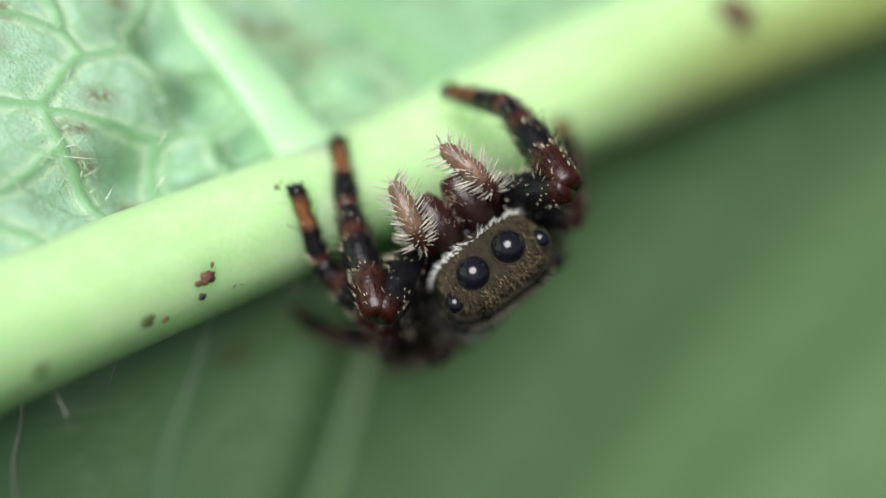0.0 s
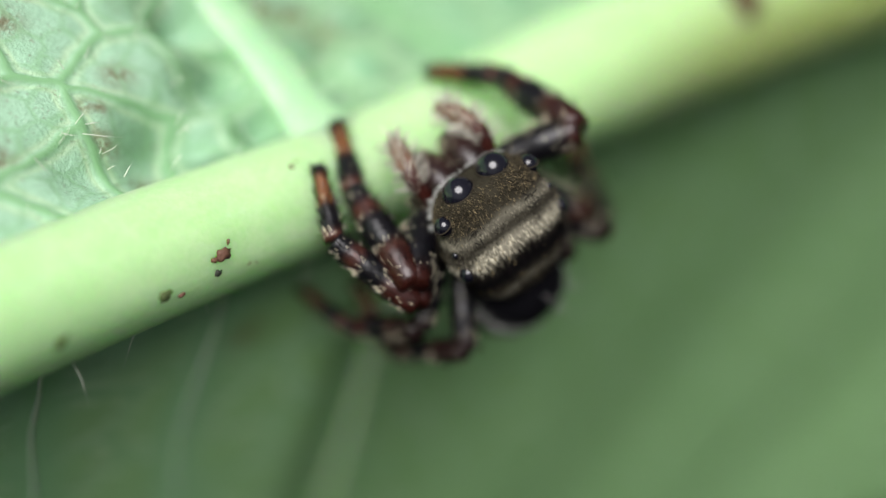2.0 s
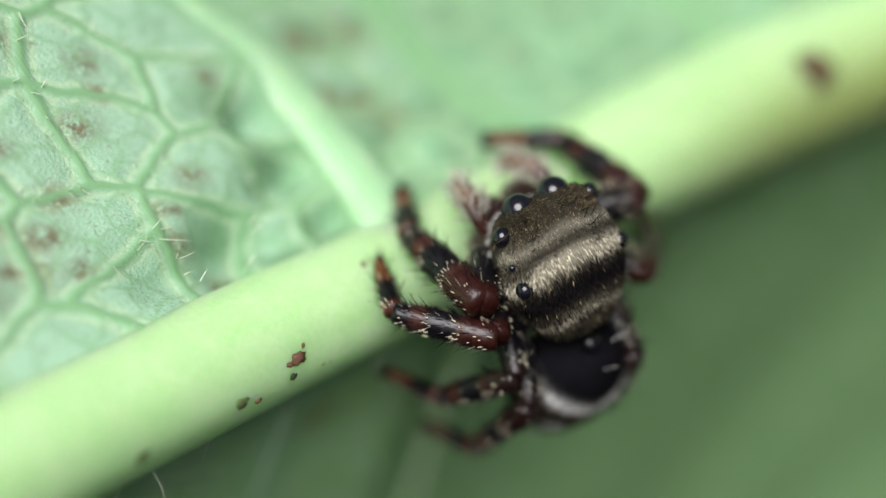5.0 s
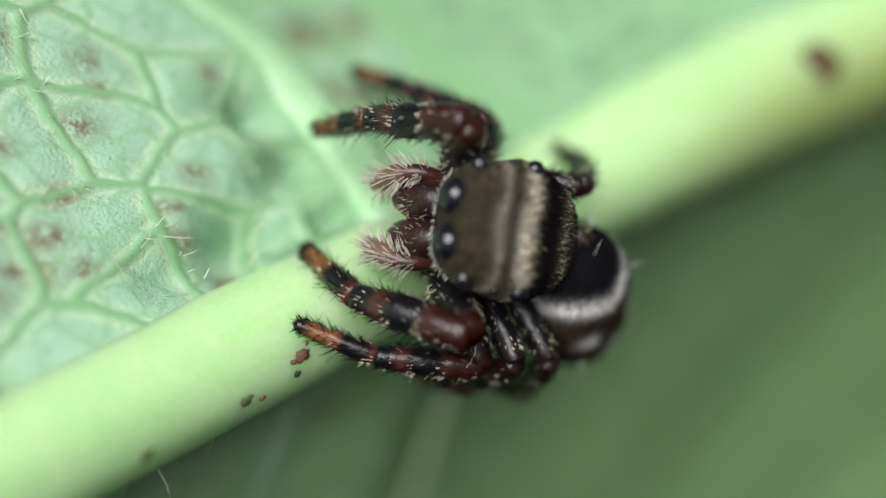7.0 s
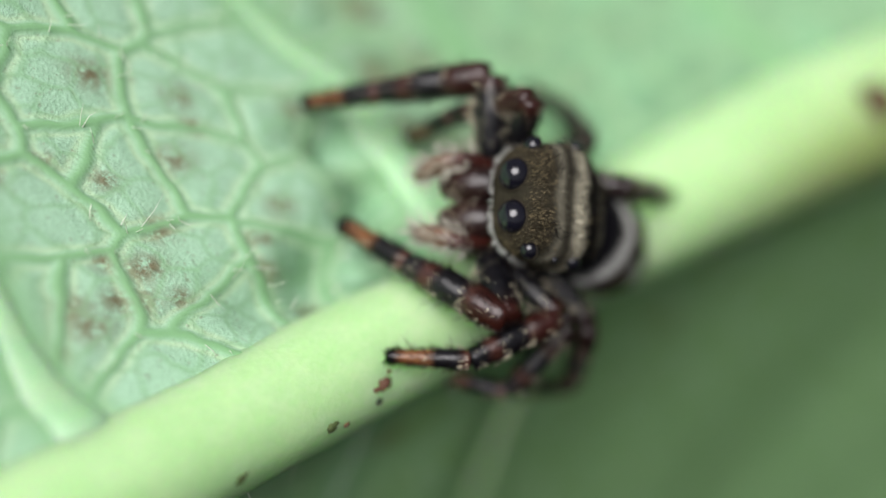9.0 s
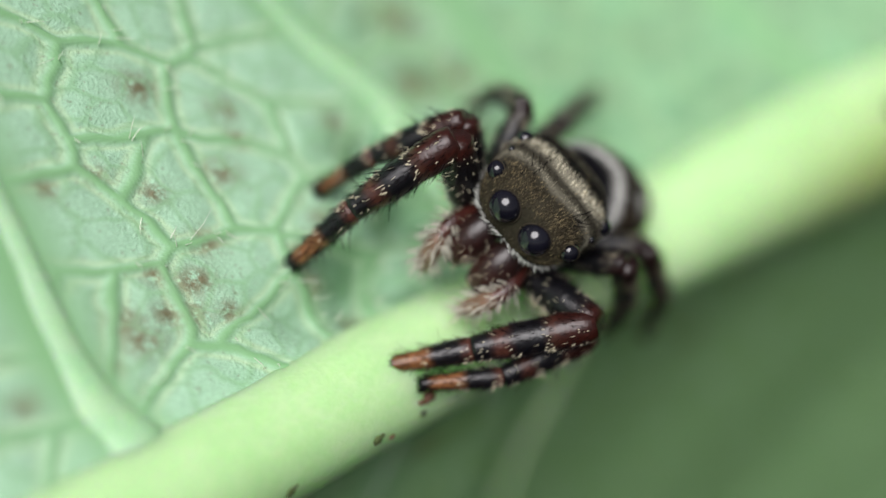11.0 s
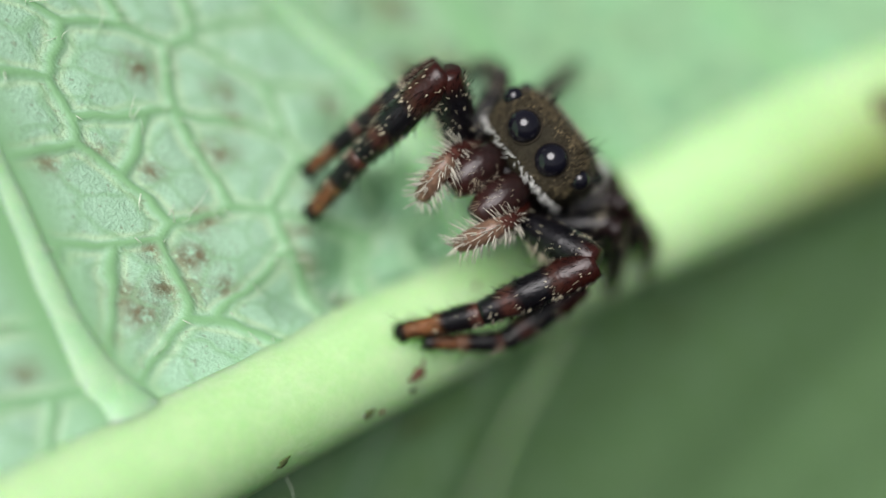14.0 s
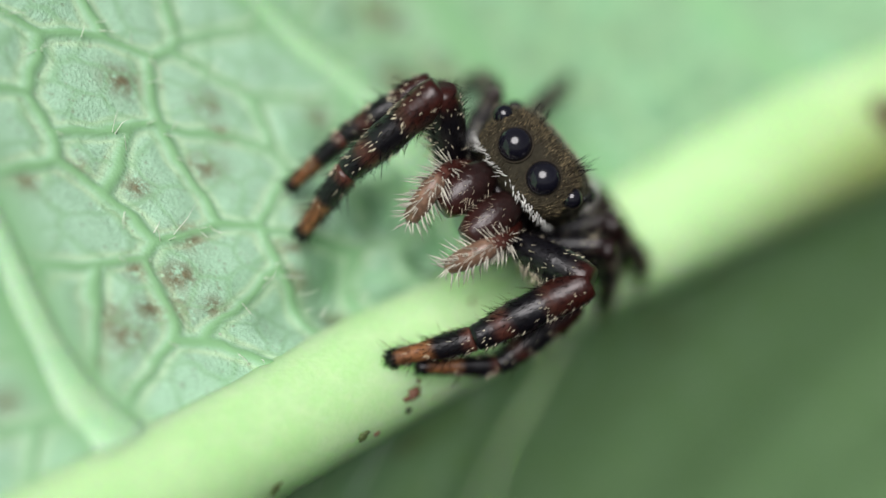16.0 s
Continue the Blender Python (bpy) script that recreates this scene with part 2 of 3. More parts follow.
    p = axis(u) + (0.22 * h / (1 + h / 40.0) - fold)[..., None] * across(u)
    return p + (-0.15 - h)[..., None] * np.array([0, 0, 1.0])


def rib_radius(u):
    """The midrib thickens towards the stalk."""
    s = np.clip((np.asarray(u, float) + 3) / 9, 0, 1)
    return 1.08 + 0.52 * s * s * (3 - 2 * s)


def rib_line(u):
    s = np.clip((np.asarray(u, float) + 3) / 9, 0, 1)
    return axis(u) + (0.5 * s * s * (3 - 2 * s))[..., None] * np.array([0, 0, 1.0])


SEEDS = [(-6.10, 3.55), (-5.94, 3.42), (-6.91, 3.10), (-7.12, 1.53), (-7.37, 1.67), (-5.84, 1.35), (-6.52, 0.41), (-5.72, 1.09),
         (-4.26, 1.16), (-3.70, 0.92), (-2.82, 0.71), (-3.74, 2.16), (-3.08, 2.22), (-2.81, 2.88), (-3.67, 3.55), (-4.76, 3.39),
         (-4.62, 3.66), (-3.55, 4.54), (-6.05, 4.22), (-7.05, 4.09), (-6.91, 4.92), (-5.98, 6.00), (-4.90, 6.00), (-8.08, 2.16),
         (-8.28, 1.30), (-8.58, 0.50), (-8.26, 0.35)]
# rusty stains: along and across the blade, size
RUSTY = [(-6.16, 1.88, 0.15), (-6.36, 1.49, 0.15), (-5.76, 2.33, 0.14), (-5.97, 1.36, 0.11), (-6.61, 1.60, 0.11), (-7.01, 1.66, 0.14),
         (-6.97, 1.40, 0.16), (-7.40, 1.22, 0.09), (-6.46, 2.12, 0.11), (-6.47, 3.48, 0.10), (-5.50, 4.49, 0.16), (-4.69, 3.63, 0.11),
         (-7.03, 3.41, 0.11), (-5.99, 3.10, 0.11), (-4.82, 1.84, 0.08), (-4.65, 1.78, 0.08), (-6.08, 1.87, 0.14), (-3.30, 3.65, 0.14),
         (-4.23, 2.20, 0.14), (-4.66, 4.08, 0.14), (-5.12, 3.20, 0.16), (-4.80, 1.31, 0.14), (-4.49, 0.70, 0.14), (-8.26, 1.21, 0.11),
         (-1.43, 2.72, 0.25), (-1.13, 2.38, 0.25), (-1.73, 4.09, 0.30), (-1.38, 5.46, 0.34), (-1.88, 2.96, 0.23), (-0.9, 4.2, 0.34)]
SIDE_VEINS = [((-2.2, 0.0), (-2.21, 0.9), (-2.22, 1.75), (-2.28, 2.6), (-2.4, 3.5), (-2.62, 4.4), (-3.0, 5.1), (-3.5, 6.5), (-4.4, 9.5)),
              ((-7.58, 0.0), (-7.66, 0.6), (-7.74, 1.05), (-7.74, 1.6), (-7.68, 2.3), (-7.60, 2.9), (-7.5, 4.2), (-7.6, 6.0), (-8.3, 9.0)),
              ((0.9, 0.0), (0.3, 2.2), (0.0, 3.4), (-0.1, 4.6), (-0.1, 6.0), (-0.3, 7.5), (-0.6, 9.5)),
              ((6.0, 0.0), (5.6, 2.2), (5.4, 3.4), (5.2, 4.6), (5.0, 6.0), (4.8, 7.5), (4.5, 9.5)),
              ((-12.6, 0.0), (-12.7, 2.0), (-12.8, 3.2), (-12.9, 4.5), (-13.1, 6.0), (-13.4, 7.5), (-13.9, 9.0))]
FALL_VEINS = [((-0.28, 0.3), (-0.47, 2.0), (-0.65, 3.2), (-0.85, 4.5), (-1.15, 6.0), (-1.50, 9.0), (-2.40, 15.0)),
              ((-3.88, 0.3), (-4.13, 2.0), (-4.39, 3.2), (-4.75, 4.5), (-5.05, 6.0), (-5.25, 9.0), (-5.60, 15.0)),
              ((-6.44, 0.3), (-6.56, 2.0), (-6.80, 3.2), (-6.93, 4.5), (-7.07, 6.0), (-7.21, 9.0), (-7.40, 15.0))]


def spline(knots, count):
    """A smooth line through a few knots."""
    k = np.asarray(knots, float)
    s = np.linspace(0, len(k) - 1, count)
    i = np.clip(s.astype(int), 0, len(k) - 2)
    f = (s - i)[:, None]
    g = np.gradient(k, axis=0)
    h0, h1, h2, h3 = 2 * f**3 - 3 * f**2 + 1, f**3 - 2 * f**2 + f, -2 * f**3 + 3 * f**2, f**3 - f**2
    return h0 * k[i] + h1 * g[i] + h2 * k[i + 1] + h3 * g[i + 1]


def border(q, seeds):
    """How far each point lies from the border of its cell."""
    got = np.empty(len(q))
    for a in range(0, len(q), 8000):
        part = q[a:a + 8000]
        d = np.linalg.norm(part[:, None] - seeds[None], axis=2)
        near = np.argpartition(d, 4, axis=1)[:, :5]
        dn = np.take_along_axis(d, near, 1)
        first = dn.argmin(1)
        row = np.arange(len(part))
        d0, s0 = dn[row, first], seeds[near[row, first]]
        apart = np.linalg.norm(seeds[near] - s0[:, None], axis=2)
        gap = (dn ** 2 - d0[:, None] ** 2) / (2 * np.maximum(apart, 1e-6))
        gap[row, first] = 9.0
        got[a:a + 8000] = gap.min(1)
    return got


def network(seeds, u, h, veins, width, small=None):
    """Height and vein share of the net of small veins: high along the borders between cells."""
    shape = u.shape
    pts = np.stack([u.ravel(), h.ravel()], 1)
    wob = np.array([[fuzz(a * 1.3, b * 1.3, 0.5), fuzz(a * 1.3, b * 1.3, 7.5)] for a, b in pts])
    fine = np.array([[fuzz(a * 4.0, b * 4.0, 2.5), fuzz(a * 4.0, b * 4.0, 9.5)] for a, b in pts])
    q = pts + 0.07 * wob + 0.05 * fine
    edge = border(q, seeds)
    line = np.full(len(q), 9.0)
    for v in veins:
        k = spline(v, 60)
        for a in range(0, len(q), 20000):
            line[a:a + 20000] = np.minimum(line[a:a + 20000], np.linalg.norm(pts[a:a + 20000, None] - k[None], axis=2).min(1))
    vein = np.clip(1.25 - edge / width, 0, 1)
    vein = vein * vein * (3 - 2 * vein)
    near = np.clip(1.4 - line / 0.42, 0, 1)
    vein = np.maximum(vein, near)
    if small is not None:
        net = border(q + 0.05 * fine, small)
        vein = np.maximum(vein, 0.6 * np.clip(1.3 - net / 0.035, 0, 1) * np.clip(edge / 0.1, 0, 1))
    rim = np.exp(-((edge - width * 1.55) / (width * 0.45)) ** 2)
    puff = np.clip(edge / 0.32, 0, 1) ** 0.7
    height = 0.13 * vein + 0.10 * puff * (1 - vein) - 0.10
    return height.reshape(shape), vein.reshape(shape), rim.reshape(shape)


def blade(place, us, hs, seeds, veins, rusty, name, parent, label, sign, width, relief, small=None, hollows=()):
    u, h = np.meshgrid(us, hs, indexing="ij")
    far = np.array([(11.0 if sign > 0 else 42.0) + 1.2 * fuzz(a * 0.25, 3.1 * sign, 0) for a in us])
    reach = np.clip(1 - ((us - 1.5) / (26.0 if sign > 0 else 62.0)) ** 2, 0.05, 1) ** 0.6
    h = h * (far * reach / 11.0)[:, None]
    p = place(u, h)
    du, dh = np.gradient(p, axis=0), np.gradient(p, axis=1)
    nrm = np.cross(du, dh)
    nrm /= np.linalg.norm(nrm, axis=2, keepdims=True)
    if (nrm * np.array([0.0, -0.77, 0.64])).sum(2).mean() < 0:
        nrm = -nrm
    height, vein, rim = network(seeds, u, h, veins, width, small)
    for a, c, r, deep in hollows:
        height = height - deep * np.exp(-((u - a) ** 2 + (h - c) ** 2) / (2 * r * r))
    p = p + nrm * (height * relief)[..., None]
    brown = np.zeros_like(u)
    for a, b, r in rusty:
        brown = np.maximum(brown, np.exp(-((u - a) ** 2 + (h - b) ** 2) / (2 * r * r)))
    tint = np.stack([vein, brown, rim], 2)
    m = Build().grid(p, tint, closed=False)
    if sign > 0:
        m.f = [q[::-1] for q in m.f]
    ob = m.make(name, [LEAF], parent, label, layer="marks")
    so = ob.modifiers.new("thickness", "SOLIDIFY")
    so.thickness, so.offset = 0.18 * MM, -1.0
    return ob


leaf = tagged(new("leaf"), "pale green leaf underside with raised veins and rusty specks", "leaf")


def extra_seeds(u0, u1, h0, h1, size, taken, seed):
    """Loosely even seeds for cells that lie outside the well-known stretch."""
    r = random.Random(seed)
    got = []
    for _ in range(4000):
        p = (r.uniform(u0, u1), r.uniform(h0, h1))
        if all((p[0] - a) ** 2 + (p[1] - b) ** 2 > size * size for a, b in (*taken, *got)):
            got.append(p)
    return got


known = [(u, h) for u in np.arange(-8.3, -2.5, 0.3) for h in np.arange(0.3, 5.3, 0.3) if h < 5.0 or u < -4.3]
seeds_up = np.array(SEEDS + extra_seeds(-21, 26, 0.3, 12.5, 0.74, SEEDS + known, 3))
seeds_small = np.array(extra_seeds(-9.5, 1.0, 0.3, 6.5, 0.36, [], 9))
seeds_down = np.array(extra_seeds(-21, 42, 0.2, 42, 1.3, [], 5))
us = np.concatenate([np.linspace(-20, -10, 60, endpoint=False), np.linspace(-10, 0, 250, endpoint=False), np.linspace(0, 24, 170)])
hs = np.concatenate([np.linspace(0.0, 6.2, 155, endpoint=False), np.linspace(6.2, 11.0, 50)])
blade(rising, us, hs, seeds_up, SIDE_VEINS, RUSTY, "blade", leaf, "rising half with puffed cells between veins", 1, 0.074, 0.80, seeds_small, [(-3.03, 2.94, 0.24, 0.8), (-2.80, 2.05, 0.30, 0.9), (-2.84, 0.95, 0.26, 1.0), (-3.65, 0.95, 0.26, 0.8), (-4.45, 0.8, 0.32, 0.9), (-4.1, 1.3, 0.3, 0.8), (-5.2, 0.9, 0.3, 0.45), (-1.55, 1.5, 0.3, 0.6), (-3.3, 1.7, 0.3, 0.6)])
us2, hs2 = np.linspace(-20, 40, 340), 11.0 * np.linspace(0.0, 1.0, 150) ** 1.6
blade(falling, us2, hs2, seeds_down, FALL_VEINS, [(-4, 3, 0.3), (3, 5, 0.3)], "blade", leaf, "shaded half dropping away from the midrib", -1, 0.10, 0.9)


def midrib():
    u = np.linspace(-20, 30, 260)
    c = rib_line(u)
    r = rib_radius(u)
    rings = tube(c, r, 40)
    for i in range(len(u)):
        for j in range(40):
            a = 2 * np.pi * j / 40
            w = 1 + 0.018 * fuzz(u[i] * 0.5, math.cos(a) * 1.5, math.sin(a) * 1.5) + 0.006 * math.cos(9 * a)
            rings[i, j] = c[i] + (rings[i, j] - c[i]) * w
    # olive mark near the scab, drawn out along the flank as its painted shade
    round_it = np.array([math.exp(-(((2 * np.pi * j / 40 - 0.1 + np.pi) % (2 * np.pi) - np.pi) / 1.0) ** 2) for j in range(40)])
    stain_and_shade = (1 / (1 + np.exp(-(u - 3.0))))[:, None] * round_it
    tint = np.stack([0 * stain_and_shade, 0.8 * stain_and_shade, 0 * stain_and_shade], 2)
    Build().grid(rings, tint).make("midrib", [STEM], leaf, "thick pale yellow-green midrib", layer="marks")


midrib()


def side_vein(place, knots, r0, lift):
    s = spline(knots, 50)
    p = place(s[:, 0], s[:, 1]) + lift * np.array([0.25, -0.5, 0.8])
    r = np.linspace(r0, r0 * 0.45, 50)
    r[:8] *= np.linspace(1.25 if place is rising else 0.8, 1.0, 8)
    r = r * np.array([1 + 0.10 * fuzz(a * 1.5, b * 1.5, 4.0) for a, b in s])
    m = Build().grid(tube(p, r, 18, 0.45), (0, 0, 0))
    m.make("side_vein", [VEIN if place is rising else PALE_VEIN], leaf)


for v, r0, lift in zip(SIDE_VEINS, (0.60, 0.42, 0.24, 0.24, 0.36), (-0.11, -0.08, -0.10, -0.10, -0.10)):
    side_vein(rising, v, r0, lift)
for v, r0 in zip(FALL_VEINS, (0.44, 0.10, 0.08)):
    side_vein(falling, v, r0, 0.35 * r0)


def leaf_hairs():
    m = Build()
    r = np.random.default_rng(11)
    n = 1000
    u, h = r.uniform(-9.5, 1.5, n * 8), r.uniform(0.4, 6.5, n * 8)
    ok = (border(np.stack([u, h], 1), seeds_up) < 0.07).nonzero()[0][:n // 4]
    u, h = u[ok], h[ok]
    base = rising(u, h)
    way = np.array([0.5, -0.45, 0.55]) + r.normal(0, 0.45, (len(u), 3))
    m.hairs(base, way, r.uniform(0.22, 0.62, len(u)), 0.009, (1, 1, 1), r.normal(0, 0.18, (len(u), 3)))
    # a few long ones below the midrib
    u = r.uniform(-9.0, 4.0, 16)
    base = axis(u) - 0.55 * across(u) - np.array([0, 0, 0.78])
    way = np.stack([r.normal(0.1, 0.3, 16), r.normal(-0.3, 0.2, 16), -1 + 0 * u], 1)
    m.hairs(base, way, r.uniform(0.4, 0.8, 16), 0.011, (1, 1, 1), r.normal(0, 0.3, (16, 3)))
    ob = m.make("leaf_hair", [HAIR_WHITE], leaf, "fine white hairs on the veins")
    tagged(ob, kind="stuff")


leaf_hairs()


# ---- debris and spots on the midrib ----
def on_midrib(u, angle, lift=0.0):
    """A place on the midrib's skin: angle in degrees from the shaded side (0) over the top (90)."""
    t = np.array([1, -0.0311 * u + 0.8233, 0.01806 * u - 0.0939])
    t /= np.linalg.norm(t)
    h = across(u)
    up = np.cross(h, t)
    up *= np.sign(up[2])
    a = radians(angle)
    n = -math.cos(a) * h + math.sin(a) * up
    return rib_line(u) + (rib_radius(u) + lift) * n, n, t


def speck(name, u, angle, length, width, thick, material, label, seed, turn=0.0, group=""):
    p, n, t = on_midrib(u, angle, -0.01)
    s = np.cross(n, t)
    c, d = math.cos(radians(turn)), math.sin(radians(turn))
    ax, ay = c * t + d * s, c * s - d * t
    rings = []
    for q in np.linspace(0.02, 1, 7):
        ring = []
        for j in range(14):
            a = 2 * math.pi * j / 14
            w = 1 + 0.6 * fuzz(math.cos(a) * 1.3 + seed * 3.7, math.sin(a) * 1.3, seed) + 0.5 * fuzz(math.cos(a) * 4 + seed, math.sin(a) * 4, q * 3)
            rad = math.sin(q * math.pi / 2) * w
            ring.append(p + ax * length * 0.5 * math.cos(a) * rad + ay * width * 0.5 * math.sin(a) * rad
                        + n * (thick * math.cos(q * math.pi / 2) - 0.012 * q))
        rings.append(ring)
    m = Build().grid(np.array(rings), (0, 0, 0))
    return tagged(m.make(name, [material]), label, "debris", group)


SPOT = "specks on the midrib"
speck("debris", -4.52, 17, 0.27, 0.21, 0.09, RUST, "crumbly rust-brown debris stuck on the midrib", 1, 20, SPOT)
speck("debris", -4.64, 15, 0.12, 0.09, 0.06, RUST, "crumbly rust-brown debris stuck on the midrib", 2, 0, SPOT)
speck("debris", -4.42, 26, 0.09, 0.05, 0.05, RUST, "crumbly rust-brown debris stuck on the midrib", 3, 60, SPOT)
speck("debris", -4.62, 2, 0.17, 0.13, 0.05, BLACK, "small black grain stuck on the midrib", 4, 10, SPOT)
speck("debris", -4.19, -1, 0.14, 0.03, 0.03, RUST, "thin brown thread of debris on the midrib", 5, 40, SPOT)
speck("debris", -4.09, -3, 0.13, 0.02, 0.03, RUST, "thin brown thread of debris on the midrib", 6, -40, SPOT)
speck("spot", -5.31, 1, 0.32, 0.22, 0.03, OLIVE, "oval olive-brown spot on the midrib", 7, 10, SPOT)
speck("debris", -5.11, -5, 0.14, 0.08, 0.05, RUST, "crumbly rust-brown debris stuck on the midrib", 8, 30, SPOT)
speck("spot", -6.53, -1, 0.30, 0.18, 0.025, OLIVE, "oval olive-brown spot on the midrib", 9, 15, SPOT)
speck("debris", -3.20, 69, 0.13, 0.09, 0.05, RUST, "crumbly rust-brown debris stuck on the midrib", 10, 30, SPOT)
speck("debris", -3.10, 73, 0.08, 0.05, 0.04, RUST, "crumbly rust-brown debris stuck on the midrib", 11, 0, SPOT)
speck("debris", 5.7, 46, 0.85, 0.80, 0.12, BARK, "large dark brown scab on the midrib", 12, 0, SPOT)


# ---- the jumping spider: x its right, y ahead, z its back ----
BLACKISH, DARK, RED, ORANGE = (0.004, 0.0038, 0.0055), (0.008, 0.0055, 0.006), (0.028, 0.0065, 0.0045), (0.19, 0.078, 0.030)
PALE, TAN, OLIVEBROWN, WHITE = (0.66, 0.60, 0.44), (0.36, 0.28, 0.15), (0.060, 0.053, 0.035), (0.82, 0.82, 0.78)
spider = tagged(new("jumping_spider"), "small brown jumping spider with banded hairy legs on the midrib", "spider")


def head_point(a, b):
    """The carapace's skin: a round the long axis from the tail (0) to the face (pi), b round it (pi/2 is the back)."""
    y0 = -math.cos(a)
    s = math.sin(a)
    front = max(0.0, y0)
    s = s ** (0.62 - 0.22 * front)
    y = 1.22 * y0 if y0 > 0 else 1.18 * y0
    cx, cz = math.cos(b), math.sin(b)
    x = math.copysign(abs(cx) ** 0.72, cx) * s * (1.08 + 0.0 * y0)
    z = math.copysign(abs(cz) ** 0.72, cz) * s * (0.66 if cz > 0 else 0.72)
    tail = min(0.0, y0)
    x *= 1 + 0.18 * tail
    z = z * (1 + 0.25 * tail) + 0.06 + 0.16 * tail
    return np.array((x, y, z))


def carapace_tint(p):
    """Pale cross bands on dark brown."""
    x, y, z = p
    w = y + 0.08 * fuzz(x * 2, y * 2, z * 2) + 0.10 * x * x
    base = np.array(OLIVEBROWN)
    if z > 0.0:
        pale = max(math.exp(-((w - 0.19) / 0.13) ** 2), 0.45 * math.exp(-((w - 0.64) / 0.11) ** 2), 0.4 * math.exp(-((w + 0.72) / 0.08) ** 2))
        dark = max(0.95 * math.exp(-((w + 0.28) / 0.24) ** 4), 0.3 * math.exp(-((w - 0.40) / 0.08) ** 2))
        base = base * (1 - dark) + np.array(BLACKISH) * dark
        base = base * (1 - pale) + np.array((0.62, 0.58, 0.44)) * pale
    return base


def golden(p):
    """The share of golden scales on the face: few between the eyes, many along its margins."""
    return 0.06 + 0.35 * min(1.0, max(0.0, (p[2] - 0.36) / 0.2)) + 0.5 * min(1.0, max(0.0, (abs(p[0]) - 0.72) / 0.2))


def carapace():
    m = Build()
    n, k = 40, 48
    A = np.linspace(0.02, math.pi - 0.02, n)
    B = np.linspace(0, 2 * math.pi, k, endpoint=False)
    rings = np.array([[head_point(a, b) for b in B] for a in A])
    m.grid(rings, np.array([[np.array(carapace_tint(p)) * 0.45 for p in r] for r in rings]))
    skin = len(m.f)
    r = np.random.default_rng(21)
    base, way, size, col = [], [], [], []
    while len(base) < 11000:
        a, b = r.uniform(0.25, 2.95), r.uniform(0, 2 * math.pi)
        p = head_point(a, b)
        if p[2] < -0.55 or r.random() > math.sin(a) + 0.25:
            continue
        if any(np.linalg.norm(p - np.array(e)) < rad * 1.03 for e, rad in EYES):
            continue
        e1, e2 = head_point(a + 0.02, b) - p, head_point(a, b + 0.02) - p
        nn = np.cross(e1, e2)
        nn /= np.linalg.norm(nn) + 1e-9
        if nn @ (p - np.array((0, 0, 0))) < 0:
            nn = -nn
        back = np.array((0, -1.0, 0)) if p[1] < 0.95 else np.array((0, 0, 1.0))
        base.append(p)
        way.append(back + (0.16 if abs(p[1] - 0.19) > 0.14 else 0.5) * nn + r.normal(0, 0.14, 3))
        size.append(r.uniform(0.04, 0.085) if p[1] > 0.35 else r.uniform(0.07, 0.14))
        c = carapace_tint(p)
        if p[1] > 0.75:
            c = np.array((0.20, 0.16, 0.09)) if r.random() < golden(p) else np.array((0.062, 0.052, 0.033))
        elif r.random() < 0.3 and c[0] < 0.25:
            c = np.array(DARK) * 1.3
        col.append(np.array(c) * r.uniform(0.65, 1.5) if r.random() > 0.02 else np.array(TAN))
    for _ in range(2600):
        a, q = r.uniform(1.9, 3.05), r.uniform(0, 2 * math.pi)
        p = head_point(a, q)
        if p[1] > 0.8 and p[2] > -0.36 and all(np.linalg.norm(p - np.array(e)) > rad * 1.0 for e, rad in EYES):
            base.append(p)
            way.append(np.array((0.3 * p[0], 0.25, 0.9)) + r.normal(0, 0.25, 3))
            size.append(r.uniform(0.07, 0.14))
            col.append((np.array((0.20, 0.16, 0.09)) if r.random() < golden(p) else np.array((0.062, 0.052, 0.033))) * r.uniform(0.5, 1.4))
    m.hairs(base, way, size, [0.0055 if b[1] > 0.35 else 0.0085 for b in base], col)
    # white fringe below the front eyes
    fb, fw = [], []
    while len(fb) < 190:
        a, q = r.uniform(1.6, 3.1), r.uniform(math.pi, 2 * math.pi)
        p = head_point(a, q)
        if -0.41 < p[2] < -0.31 and p[1] > 0.25:
            fb.append(p * 1.03)
            fw.append(np.array((math.copysign(0.6, p[0]), 0.15 - 0.4 * abs(p[0]), -0.55)) + r.normal(0, 0.22, 3))
    m.hairs(fb, fw, r.uniform(0.06, 0.15, 190), 0.009, np.array(WHITE) * r.uniform(0.5, 1.0, (190, 1)))
    # stiff dark bristles round the eyes and on the back
    bx = r.choice([-1, 1], 20) * r.uniform(0.35, 0.95, 20)
    bb = np.array([head_point(math.pi - q, math.pi / 2 - w * 0.75) for q, w in zip(r.uniform(0.7, 1.15, 20), bx)])
    m.hairs(bb, np.stack([0.4 * bx, 0.5 + 0 * bx, 0.9 + 0 * bx], 1) + r.normal(0, 0.2, (20, 3)), r.uniform(0.2, 0.45, 20), 0.009, BLACKISH)
    return m.make("carapace", [CUTICLE, FUR], spider, "dark brown carapace with pale cross bands", [(0, 1), (skin, 1)])


EYES = [((-0.35, 1.15, 0.09), 0.285), ((0.35, 1.15, 0.09), 0.285), ((-0.87, 0.91, 0.24), 0.168), ((0.87, 0.91, 0.24), 0.168),
        ((-0.98, 0.42, 0.38), 0.06), ((0.98, 0.42, 0.38), 0.06), ((-0.96, 0.02, 0.44), 0.15), ((0.96, 0.02, 0.44), 0.15)]


def ball(c, r, n=20, k=28):
    A = np.linspace(0.03, math.pi - 0.03, n)
    B = np.linspace(0, 2 * math.pi, k, endpoint=False)
